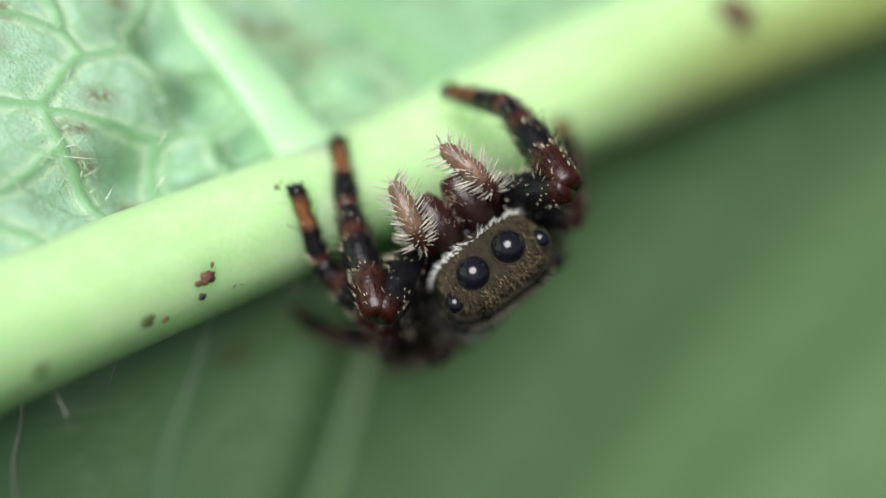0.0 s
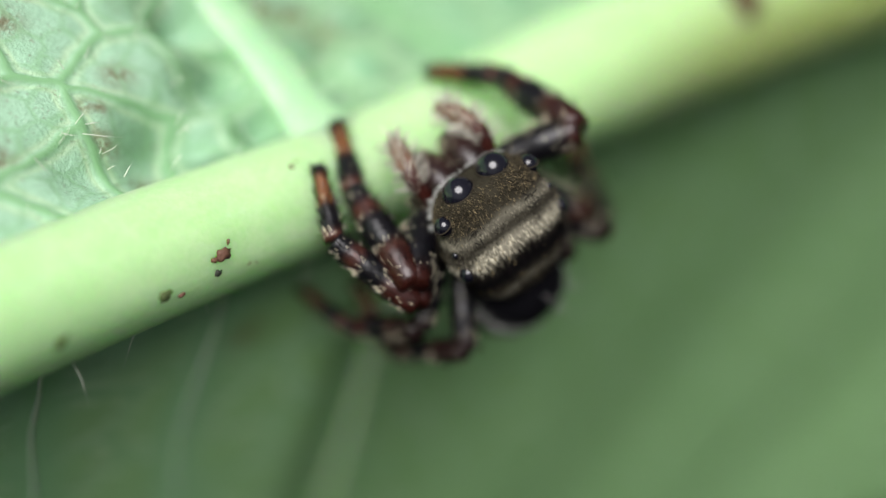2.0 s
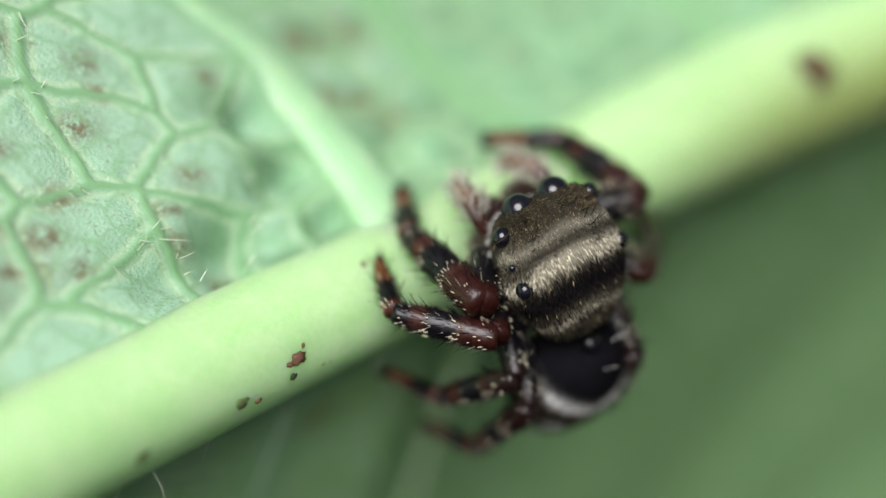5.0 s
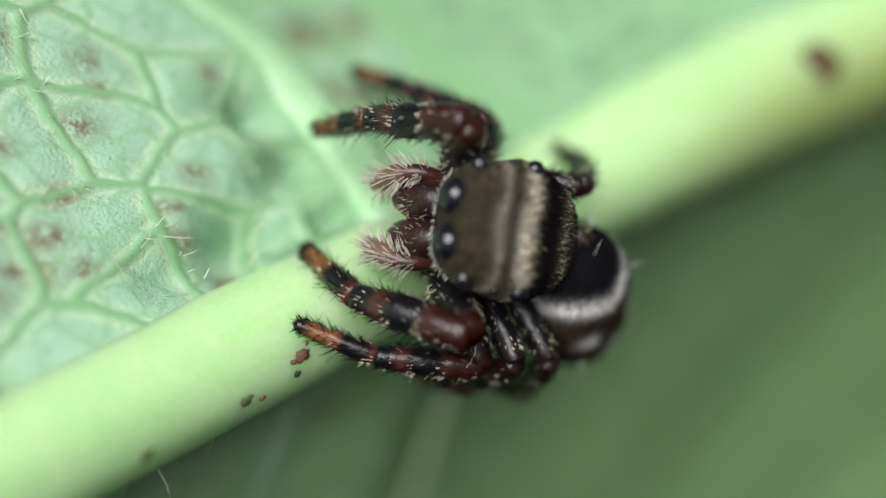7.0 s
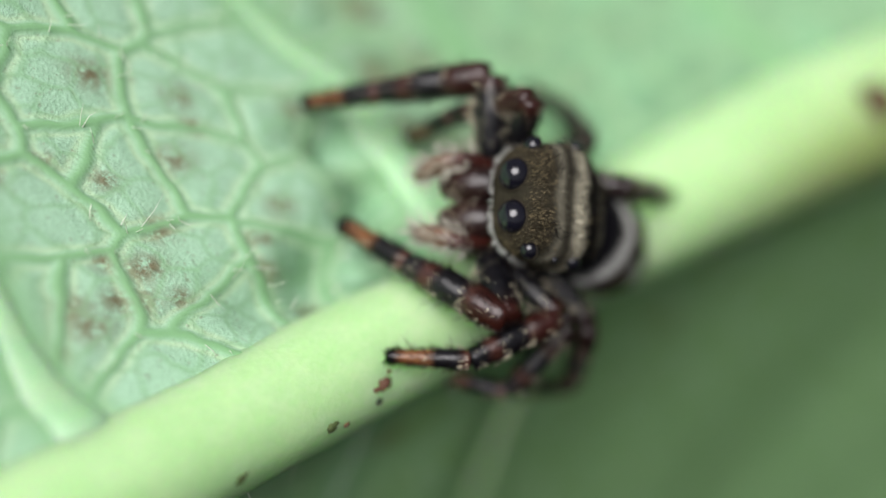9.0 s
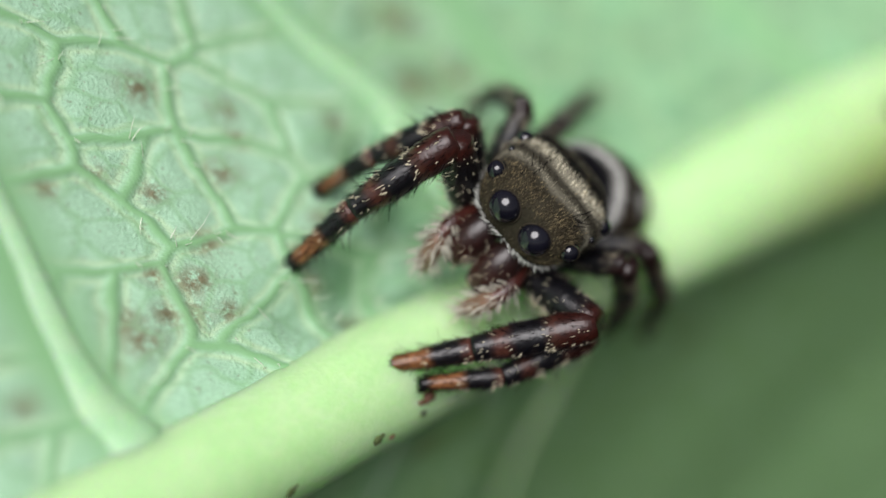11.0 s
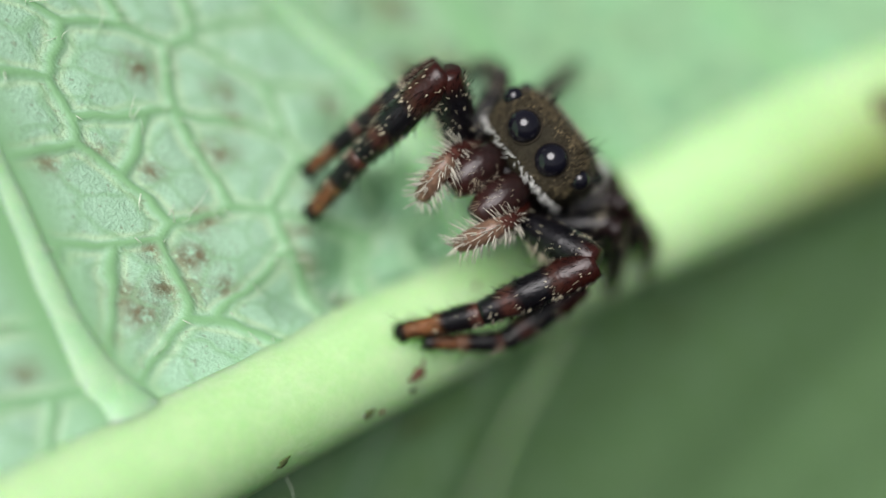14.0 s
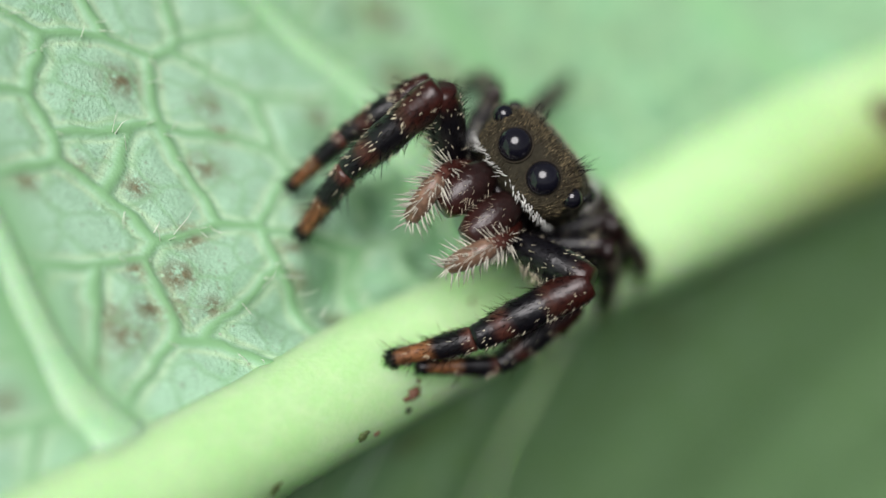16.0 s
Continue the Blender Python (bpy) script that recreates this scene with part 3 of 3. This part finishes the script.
    return np.array([[(c[0] + r * math.sin(a) * math.cos(b), c[1] + r * math.cos(a), c[2] + r * math.sin(a) * math.sin(b)) for b in B] for a in A])


def eyes():
    for c, rad in EYES:
        ob = Build().grid(ball(c, rad), (0, 0, 0)).make("eye", [EYE], spider)
        if rad < 0.1:
            continue
        # pale rim
        ahead = Vector((c[0] * 0.35, 1.0, 0.05)).normalized() if c[1] > 0.5 else Vector((math.copysign(1, c[0]), 0.1, 0.35)).normalized()
        q = ahead.to_track_quat("Y", "Z").to_matrix()
        ring = []
        for i in range(28):
            a = 2 * math.pi * i / 28
            d = np.array(q @ Vector((math.cos(a), 0, math.sin(a))))
            f = np.array(ahead)
            ring.append([np.array(c) + f * rad * 0.16 + d * rad * 1.03 + (d * math.cos(b) + f * math.sin(b)) * rad * 0.07
                         for b in np.linspace(0, 2 * math.pi, 8, endpoint=False)])
        ring.append(ring[0])
        Build().grid(np.array(ring), (0.03, 0.025, 0.017)).make("eye_rim", [FUR], ob)


carapace()
eyes()


def limb(m, pts, radii, k, tints):
    """A tube with tint along it."""
    t = np.repeat(np.asarray(tints, float)[:, None], k, axis=1)
    m.grid(tube(pts, radii, k), t)


def chelicera(side):
    m = Build()
    s = np.linspace(0, 1, 14)
    pts = np.stack([side * (0.31 + 0.02 * s), 0.86 + 0.40 * s, -0.52 - 0.94 * s], 1)
    rad = 0.36 * np.sin(np.clip(0.55 + s * 2.1, 0, 2.9)) ** 0.7
    tint = [np.array((0.011, 0.0055, 0.005)) * (1 - q) + np.array((0.028, 0.0065, 0.005)) * q for q in s]
    limb(m, pts, rad, 18, tint)
    r = np.random.default_rng(31 + side)
    jaw = m.make("chelicera", [CUTICLE], spider, "glossy red-brown jaw")
    i = r.integers(2, 13, 60)
    d = np.stack([r.normal(0, 0.6, 60), np.abs(r.normal(0.7, 0.3, 60)), r.normal(0, 0.3, 60)], 1)
    d /= np.linalg.norm(d, axis=1, keepdims=True)
    h = Build().hairs(pts[i] + d * rad[i][:, None] * 0.95, d + np.array((0, 0, -0.8)), r.uniform(0.10, 0.24, 60), 0.0045, (0.55, 0.48, 0.36))
    tagged(h.make("bristles", [FUR], jaw), kind="stuff")


def palp(side):
    """A bent feeler: red-brown arm, tan tip in a brush of white hair."""
    base, elbow, mid, tip = (np.array((side * a, b, c)) for a, b, c in ((0.62, 0.72, -0.75), (0.72, 1.26, -0.85), (0.64, 1.56, -1.15), (0.48, 1.64, -1.82)))
    m = Build()
    k = spline([base, elbow, mid, tip], 26)
    rad = np.interp(np.linspace(0, 1, 26), [0, 0.3, 0.5, 0.62, 0.85, 0.97, 1], [0.13, 0.14, 0.14, 0.18, 0.18, 0.13, 0.03])
    s = np.linspace(0, 1, 26)
    tint = [np.array(RED) * 1.2 if q < 0.42 else np.array((0.07, 0.024, 0.017)) if q < 0.56 else np.array((0.17, 0.10, 0.066)) for q in s]
    limb(m, k, rad, 14, tint)
    skin = len(m.f)
    r = np.random.default_rng(41 + side)
    n = 220
    i = r.integers(7, 26, n)
    ax = np.gradient(k, axis=0)[i]
    ax /= np.linalg.norm(ax, axis=1, keepdims=True)
    d = r.normal(0, 1, (n, 3))
    d -= (d * ax).sum(1, keepdims=True) * ax
    d /= np.linalg.norm(d, axis=1, keepdims=True)
    m.hairs(k[i] + d * rad[i][:, None] * 0.9, d + 0.6 * ax, r.uniform(0.15, 0.38, n), 0.012, np.array((0.68, 0.65, 0.55)) * r.uniform(0.55, 1.1, (n, 1)))
    m.v = [v - base for v in m.v]
    ob = m.make("pedipalp", [CUTICLE, FUR], spider, "red-brown feeler with a brush of white hair", [(0, 0), (skin, 1)])
    ob.location = Vector(base) * MM
    return ob, base


def mouth_lobe(side):
    """The hairy lobe beside the mouth, between jaw and front hip."""
    m = Build()
    c, size = np.array((side * 0.64, 0.66, -1.08)), np.array((0.27, 0.34, 0.40))
    rings = ball((0, 0, 0), 1.0, 16, 20) * size + c
    m.grid(rings, (0.022, 0.014, 0.010))
    skin = len(m.f)
    r = np.random.default_rng(61 + side)
    d = r.normal(0, 1, (150, 3)) + np.array((side * 0.4, 0.3, -0.5))
    d /= np.linalg.norm(d, axis=1, keepdims=True)
    tint = np.where(r.random((150, 1)) < 0.5, np.array(PALE), np.array(DARK))
    m.hairs(c + d * size * 0.96, d + np.array((0, 0.4, -0.5)) + r.normal(0, 0.3, (150, 3)), r.uniform(0.08, 0.22, 150), 0.008, tint)
    m.make("mouth_lobe", [CUTICLE, FUR], spider, "brown hairy lobe beside the jaw", [(0, 0), (skin, 1)])


palps = []
for side in (-1, 1):
    mouth_lobe(side)
    chelicera(side)
    palps.append(palp(side))


def underside():
    """The breast plate and the short hip joints that carry the legs."""
    m = Build()
    A = np.linspace(0.05, math.pi - 0.05, 16)
    B = np.linspace(0, 2 * math.pi, 20, endpoint=False)
    rings = np.array([[(0.62 * math.sin(a) * math.cos(b), -0.05 - 0.95 * math.cos(a), -0.62 + 0.30 * math.sin(a) * math.sin(b)) for b in B] for a in A])
    m.grid(rings, DARK)
    m.make("breast_plate", [CUTICLE], spider, "black-brown underside")


underside()


def hip_joint(hip, side):
    m = Build()
    x, y, z = hip
    pts = spline([(side * 0.30, y * 0.75, -0.62), (side * 0.55, y * 0.9, -0.80), (side * x, y, z), (side * (x + 0.12), y * 1.05, z + 0.02)], 12)
    limb(m, pts, np.interp(np.linspace(0, 1, 12), [0, 0.3, 0.8, 1], [0.22, 0.25, 0.21, 0.12]), 14, [DARK] * 12)
    m.make("hip_joint", [CUTICLE], spider)


ABDOMEN_AT = (0.0, -1.12, -0.25)


def abdomen():
    m = Build()
    A = np.linspace(0.03, math.pi - 0.03, 34)
    B = np.linspace(0, 2 * math.pi, 36, endpoint=False)

    def skin(a, b):
        y = -1.45 + 1.45 * math.cos(a)
        s = math.sin(a) ** 0.75 * (1.0 + 0.10 * math.cos(a))
        return np.array((1.02 * s * math.cos(b), y, 0.86 * s * math.sin(b)))

    def tint(p):
        x, y, z = p
        side = math.exp(-((y + 0.62 + 0.35 * (1 - min(1, abs(x)))) / 0.15) ** 2) if z > -0.25 else 0
        spot = math.exp(-(((abs(x) - 0.55) / 0.16) ** 2 + ((y + 1.65) / 0.16) ** 2)) if z > 0 else 0
        spot = max(spot, math.exp(-((x / 0.12) ** 2 + ((y + 2.3) / 0.3) ** 2)) if z > 0 else 0)
        mid = 0.5 + 0.5 * fuzz(x * 2.5, y * 2.5, z)
        brown = np.array((0.060, 0.042, 0.022)) * mid + np.array(BLACKISH)
        base = np.array(BLACKISH) if y > -0.7 else brown
        w = max(side, 0.9 * spot)
        return base * (1 - w) + np.array(WHITE) * 0.9 * w

    rings = np.array([[skin(a, b) for b in B] for a in A])
    m.grid(rings, np.array([[tint(p) * 0.9 for p in r] for r in rings]))
    cut = len(m.f)
    r = np.random.default_rng(51)
    base, way, col = [], [], []
    for _ in range(3200):
        a, b = r.uniform(0.2, 2.95), r.uniform(0, 2 * math.pi)
        p = skin(a, b)
        n = p - np.array((0, -1.45, 0))
        n /= np.linalg.norm(n)
        base.append(p)
        way.append(np.array((0, -1.0, 0)) + 0.5 * n + r.normal(0, 0.2, 3))
        col.append(tint(p) * r.uniform(0.7, 1.4))
    m.hairs(base, way, r.uniform(0.08, 0.18, 3200), 0.012, col)
    i = r.integers(0, 3200, 12)
    m.hairs(np.array(base)[i], np.array(base)[i] - np.array((0, -1.45, 0)), r.uniform(0.3, 0.5, 12), 0.008, WHITE)
    # the narrow waist
    s = np.linspace(0, 1, 6)
    m.grid(tube(np.stack([0 * s, 0.25 - 0.5 * s, 0 * s], 1), 0.16 + 0 * s, 12), BLACKISH)
    ob = m.make("abdomen", [CUTICLE, FUR], spider, "black and brown abdomen with a white front band", [(0, 1), (cut, 1), (len(m.f) - 5 * 12 - 2, 0)])
    ob.location = Vector(ABDOMEN_AT) * MM
    return ob


belly = abdomen()

# ---- legs: hip, and the lengths of thigh, shin and foot ----
HIPS = {1: (0.82, 0.58, -0.98), 2: (0.92, 0.18, -0.95), 3: (0.92, -0.25, -0.92), 4: (0.78, -0.68, -0.86)}
LENGTHS = {1: (1.50, 2.05, 1.55), 2: (1.42, 1.75, 1.40), 3: (1.40, 1.65, 1.50), 4: (1.50, 1.80, 1.65)}


def along(length, radii, tints, name, parent, label, seed, pale, bristles, stout=1.0):
    """One leg segment along +y with its scales and spines."""
    n, k = 26, 18
    s = np.linspace(0, 1, n)
    rad = np.interp(s, *zip(*radii)) * stout
    pts = np.stack([0 * s, s * length, 0 * s], 1)
    cols = []
    for q in s:
        c = tints[0][1]
        for at, t in tints:
            if q >= at:
                c = t
        cols.append(np.array(c))
    cols = np.array(cols)
    cols[1:-1] = 0.25 * cols[:-2] + 0.5 * cols[1:-1] + 0.25 * cols[2:]
    m = Build()
    limb(m, pts, rad, k, cols)
    cut = len(m.f)
    r = np.random.default_rng(seed)

    def cover(count, lo, hi, size, radius, tint, lean, top=False, spread=0.2):
        q = r.uniform(lo, hi, count)
        a = r.uniform(0, 2 * math.pi, count) if not top else r.normal(math.pi / 2, 0.9, count)
        rr = np.interp(q, s, rad)
        d = np.stack([np.cos(a), 0 * a, np.sin(a)], 1)
        base = d * (rr * 0.97)[:, None] + np.stack([0 * q, q * length, 0 * q], 1)
        m.hairs(base, d + np.array((0, lean, 0)) + r.normal(0, spread, (count, 3)), r.uniform(*size, count), radius, tint)

    cover(int(170 * length), 0.03, 0.97, (0.08, 0.20), 0.006, DARK, 1.9, spread=0.3)
    cover(int(10 * length), 0.05, 0.95, (0.10, 0.22), 0.004, PALE, 1.2, spread=0.4)
    cover(int(26 * length), 0.05, 0.95, (0.18, 0.34), 0.0035, BLACKISH, 0.9, spread=0.35)
    if name == "foot":
        cover(60, 0.86, 0.99, (0.06, 0.13), 0.010, BLACKISH, 1.2)
    for at, width, count in pale:
        cover(int(count * 0.8), at - width, at + width, (0.045, 0.095), 0.0095, PALE, 1.7, top=True, spread=0.12)
    if name == "leg" and stout > 0.9:
        # a pale beard along the inner side of the front thighs
        q, a = r.uniform(0.08, 0.9, 70), r.normal(-math.pi / 2, 0.9, 70)
        d = np.stack([np.cos(a), 0 * a, np.sin(a)], 1)
        m.hairs(d * (np.interp(q, s, rad) * 0.97)[:, None] + np.stack([0 * q, q * length, 0 * q], 1), d + np.array((0, 0.7, 0)) + r.normal(0, 0.25, (70, 3)),
                r.uniform(0.12, 0.30, 70), 0.008, PALE)
    cover(bristles, 0.1, 0.9, (0.22, 0.42), 0.009, BLACKISH, 0.9, spread=0.35)
    ob = m.make(name, [CUTICLE, FUR], parent, label, [(0, 0), (cut, 1)])
    return ob


def leg(number, side):
    a, b, c = LENGTHS[number]
    stout = 1.14 if number == 1 else 0.95 if number == 2 else 0.82
    seed = number * 10 + (5 if side > 0 else 0)
    red = RED if number < 3 else (0.014, 0.0055, 0.005)
    orange = ORANGE if number < 3 else (0.10, 0.040, 0.018)
    thigh = along(a, [(0, 0.17), (0.15, 0.24), (0.55, 0.28), (0.9, 0.25), (1, 0.21)], [(0, BLACKISH), (0.75, DARK), (0.88, red)],
                  "leg", spider, "dark red and black banded leg with pale scales", seed, [(0.8, 0.1, 22), (0.4, 0.3, 14)], 16, stout)
    shin = along(b, [(0, 0.21), (0.08, 0.255), (0.3, 0.275), (0.38, 0.245), (0.6, 0.26), (0.92, 0.20), (1, 0.19)],
                 [(0, red), (0.33, (0.07, 0.03, 0.02)), (0.40, BLACKISH), (0.70, (0.06, 0.02, 0.014)), (0.84, BLACKISH)],
                 "shin", thigh, "red and black shin with pale scale rings", seed + 1, [(0.38, 0.04, 26), (0.66, 0.05, 20), (0.15, 0.12, 10), (0.9, 0.05, 14)], 18, stout)
    foot = along(c, [(0, 0.18), (0.1, 0.19), (0.5, 0.16), (0.56, 0.14), (0.85, 0.125), (0.95, 0.11), (1, 0.06)],
                 [(0, (0.07, 0.025, 0.017)), (0.12, BLACKISH), (0.45, orange), (0.86, BLACKISH)],
                 "foot", thigh, "orange foot with a black tip", seed + 2, [(0.06, 0.05, 16), (0.5, 0.05, 10)], 12, stout)
    thigh["leg_number"] = number
    return thigh, shin, foot, number, side


legs = {("L" if s < 0 else "R") + str(n): leg(n, s) for s in (-1, 1) for n in (1, 2, 3, 4)}


# ---- motion ----
for hip in HIPS.values():
    for side in (-1, 1):
        hip_joint(hip, side)


def walk_leg(parts, rows):
    """Key a leg. Rows: seconds; swing from ahead to its own side, lift, twist, bend at the knee and at the ankle, in degrees."""
    thigh, shin, foot, number, side = parts
    a, b, c = LENGTHS[number]
    hip = Vector(HIPS[number]) * MM
    hip.x *= side
    one, two, three = [], [], []
    for t, swing, lift, twist, knee, ankle in rows:
        one.append((t, Matrix.Translation(hip) @ Matrix.Rotation(radians(-side * swing), 4, "Z") @ Matrix.Rotation(radians(lift), 4, "X") @ Matrix.Rotation(radians(side * twist), 4, "Y")))
        m = Matrix.Translation((0, a * MM, 0)) @ Matrix.Rotation(radians(-knee), 4, "X")
        two.append((t, m))
        three.append((t, m @ Matrix.Translation((0, b * MM, 0)) @ Matrix.Rotation(radians(-ankle), 4, "X")))
    for ob, keys in ((thigh, one), (shin, two), (foot, three)):
        walk(ob, keys)


def motions():
    walk(spider, [
        (0.0, mm_pose(0.79, -0.61, -0.03, 116.5, -25.4, 28.0)),
        (1.6, mm_pose(0.77, -0.85, 0.20, 116.0, -25.6, 28.7)),
        (2.0, mm_pose(0.72, -0.79, 0.61, 74.1, -20.4, 32.9)),
        (2.3, mm_pose(0.51, -0.83, 1.29, 59.9, -8.9, 31.5)),
        (3.8, mm_pose(0.51, -0.24, 1.50, 52.5, -2.5, 32.3)),
        (4.7, mm_pose(0.51, -0.24, 1.50, 52.5, -2.5, 32.3)),
        (6.8, mm_pose(-0.45, -0.55, 2.47, 43.1, -44.6, 78.6)),
        (7.0, mm_pose(-0.45, -0.55, 2.47, 43.1, -44.6, 78.6)),
        (7.5, mm_pose(-0.64, -0.13, 2.94, 55.4, -44.0, 80.6)),
        (8.0, mm_pose(-1.05, 0.89, 2.56, 55.2, -41.2, 85.9)),
        (9.2, mm_pose(-0.97, 0.73, 2.69, 49.6, -40.9, 89.1)),
        (11.5, mm_pose(-1.99, 0.54, 3.43, 9.4, -33.2, 152.1)),
        (12.5, mm_pose(-2.01, 0.49, 3.45, 13.4, -31.3, 150.1)),
        (13.0, mm_pose(-1.79, 0.85, 3.74, 44.1, -34.2, 140.4)),
        (16.0, mm_pose(-1.89, 1.00, 3.54, 47.4, -33.1, 140.0)),
    ])
    x, y, z = ABDOMEN_AT
    walk(belly, [(t, mm_pose(x + dx, y + dy, z, down, 0, turn)) for t, down, turn, dx, dy in (
        (0, 12, -42, 0, 0), (1.5, 12, -42, 0, 0), (2.0, 54, 2, 0, -0.2), (2.3, 62, -4, 0, -0.3), (3.8, 62, -6, 0, -0.42), (4.7, 62, -6, 0, -0.42), (6.8, 30, -42, 0, -0.25), (7.0, 30, -42, 0, -0.25),
        (8.0, 15, -2, -0.15, 0.35), (9.2, 15, -2, -0.15, 0.35), (11.5, 12, -30, 0, 0.5), (12.5, 10, -34, 0, 0.5), (13.0, -5, -50, 0, 0), (16.0, -5, -50, 0, 0))])
    for ob, base in palps:
        walk(ob, [(t, mm_pose(*base, nod)) for t, nod in ((0, 0), (1.6, 0), (2.3, 12), (4.7, 12), (7.0, -6), (9.2, -6), (11.5, -12), (12.5, -12), (13.0, -16), (16.0, -16))])
    walk_leg(legs['L1'], [
        (0.0, 60, 28, -2, 139, 7), (1.6, 57, 26, -5, 140, 6),
        (2.0, 107, 48, 56, 142, 17), (2.3, 122, 49, 54, 145, 20),
        (3.8, 124, 51, 66, 142, 29), (4.7, 124, 51, 66, 142, 29), (6.8, 88, 53, 59, 136, 24),
        (7.0, 88, 53, 59, 136, 24), (7.5, 109, 22, 14, 140, 3),
        (8.0, 88, 31, 45, 137, 6), (9.2, 74, 33, 44, 137, 1),
        (11.5, 70, 31, 56, 125, 2), (12.5, 63, 44, 52, 124, 15),
        (13.0, 69, 24, 8, 126, 12), (16.0, 68, 24, 9, 124, 13),
    ])
    walk_leg(legs['L2'], [
        (0.0, 113, 24, 38, 118, 23), (1.6, 90, 34, 19, 120, 22),
        (2.0, 109, 43, 70, 109, 46), (2.3, 134, 50, 70, 119, 49),
        (3.8, 141, 48, 70, 110, 63), (4.7, 141, 48, 70, 110, 63), (6.8, 109, 11, 70, 110, 16),
        (7.0, 109, 11, 70, 110, 16), (7.5, 93, 29, 33, 96, 34),
        (8.0, 109, 46, 63, 97, 32), (9.2, 110, 44, 63, 101, 31),
        (11.5, 70, 3, 57, 99, 18), (12.5, 74, 11, 51, 104, 25),
        (13.0, 104, 3, 18, 101, 32), (16.0, 104, 4, 19, 100, 36),
    ])
    walk_leg(legs['L3'], [
        (0.0, 111, 30, -16, 71, 23), (1.6, 111, 35, -15, 76, 24),
        (2.0, 124, 18, 21, 80, 28), (2.3, 156, 9, 34, 86, 32),
        (3.8, 160, 26, 33, 98, 31), (4.7, 160, 26, 33, 98, 31), (6.8, 110, 29, 7, 97, 27),
        (7.0, 110, 29, 7, 97, 27), (7.5, 109, 21, -11, 79, 31),
        (8.0, 122, 28, 74, 77, 61), (9.2, 117, 34, 28, 86, 57),
        (11.5, 77, 55, -45, 113, 10), (12.5, 88, 57, -44, 110, 12),
        (13.0, 88, 54, -60, 94, 9), (16.0, 89, 50, -61, 88, 11),
    ])
    walk_leg(legs['L4'], [
        (0.0, 125, 56, -14, 81, 70), (1.6, 130, 57, -11, 80, 70),
        (2.0, 144, 26, 24, 92, 57), (2.3, 162, 14, 17, 78, 37),
        (3.8, 161, 12, 16, 72, 39), (4.7, 161, 12, 16, 72, 39), (6.8, 118, 26, -7, 84, 29),
        (7.0, 118, 26, -7, 84, 29), (7.5, 118, 32, -16, 78, 26),
        (8.0, 125, 31, -11, 56, 49), (9.2, 120, 28, -10, 68, 39),
        (11.5, 116, 39, -13, 74, 18), (12.5, 110, 51, -29, 86, 22),
        (13.0, 112, 61, -34, 70, 25), (16.0, 101, 60, -49, 69, 26),
    ])
    walk_leg(legs['R1'], [
        (0.0, 49, 39, -23, 133, 30), (1.6, 61, 38, -24, 129, 29),
        (2.0, 92, 27, 24, 121, 28), (2.3, 93, 42, 50, 129, 33),
        (3.8, 106, 16, 46, 117, 48), (4.7, 106, 16, 46, 117, 48), (6.8, 47, 54, 17, 128, 11),
        (7.0, 47, 54, 17, 128, 11), (7.5, 48, 45, -6, 135, 15),
        (8.0, 60, 25, 15, 109, 0), (9.2, 78, 8, 28, 97, 0),
        (11.5, 56, 56, 19, 120, 11), (12.5, 64, 58, 21, 125, 11),
        (13.0, 48, 25, -7, 125, 3), (16.0, 44, 29, -8, 124, 13),
    ])
    walk_leg(legs['R2'], [
        (0.0, 132, 43, -2, 83, 22), (1.6, 131, 43, -6, 83, 23),
        (2.0, 153, 27, 23, 86, 21), (2.3, 149, 13, 35, 83, 25),
        (3.8, 151, 25, 41, 93, 23), (4.7, 151, 25, 41, 93, 23), (6.8, 124, -33, 40, 63, 7),
        (7.0, 124, -33, 40, 63, 7), (7.5, 114, -28, 26, 70, 6),
        (8.0, 52, 51, 5, 140, 14), (9.2, 58, 44, 2, 132, 11),
        (11.5, 78, 48, 14, 110, 9), (12.5, 80, 51, 12, 110, 14),
        (13.0, 66, 23, -8, 112, 2), (16.0, 64, 26, -7, 108, 11),
    ])
    walk_leg(legs['R3'], [
        (0.0, 169, 65, 6, 96, 26), (1.6, 175, 63, 4, 94, 26),
        (2.0, 177, 24, 6, 100, 28), (2.3, 173, 8, 6, 95, 34),
        (3.8, 178, 14, 6, 104, 34), (4.7, 178, 14, 6, 104, 34), (6.8, 178, 39, 20, 91, 22),
        (7.0, 178, 39, 20, 91, 22), (7.5, 169, 13, 32, 52, 23),
        (8.0, 150, 38, 17, 78, 22), (9.2, 155, 25, 24, 72, 20),
        (11.5, 142, 56, -12, 87, 28), (12.5, 147, 60, 0, 85, 31),
        (13.0, 135, 52, -22, 60, 29), (16.0, 134, 58, -24, 59, 32),
    ])
    walk_leg(legs['R4'], [
        (0.0, 155, 33, 0, 67, 23), (1.6, 156, 33, -2, 65, 23),
        (2.0, 135, 17, 10, 78, 23), (2.3, 170, 15, -13, 75, 25),
        (3.8, 174, 16, -12, 67, 30), (4.7, 174, 16, -12, 67, 30), (6.8, 216, 30, 20, 127, 24),
        (7.0, 216, 30, 20, 127, 24), (7.5, 214, 72, 43, 97, 1),
        (8.0, 194, 59, 24, 65, 5), (9.2, 196, 63, 22, 75, 3),
        (11.5, 177, 24, -1, 35, 5), (12.5, 173, 28, -1, 36, 6),
        (13.0, 172, 51, 2, 33, 8), (16.0, 174, 59, 5, 33, 10),
    ])


motions()
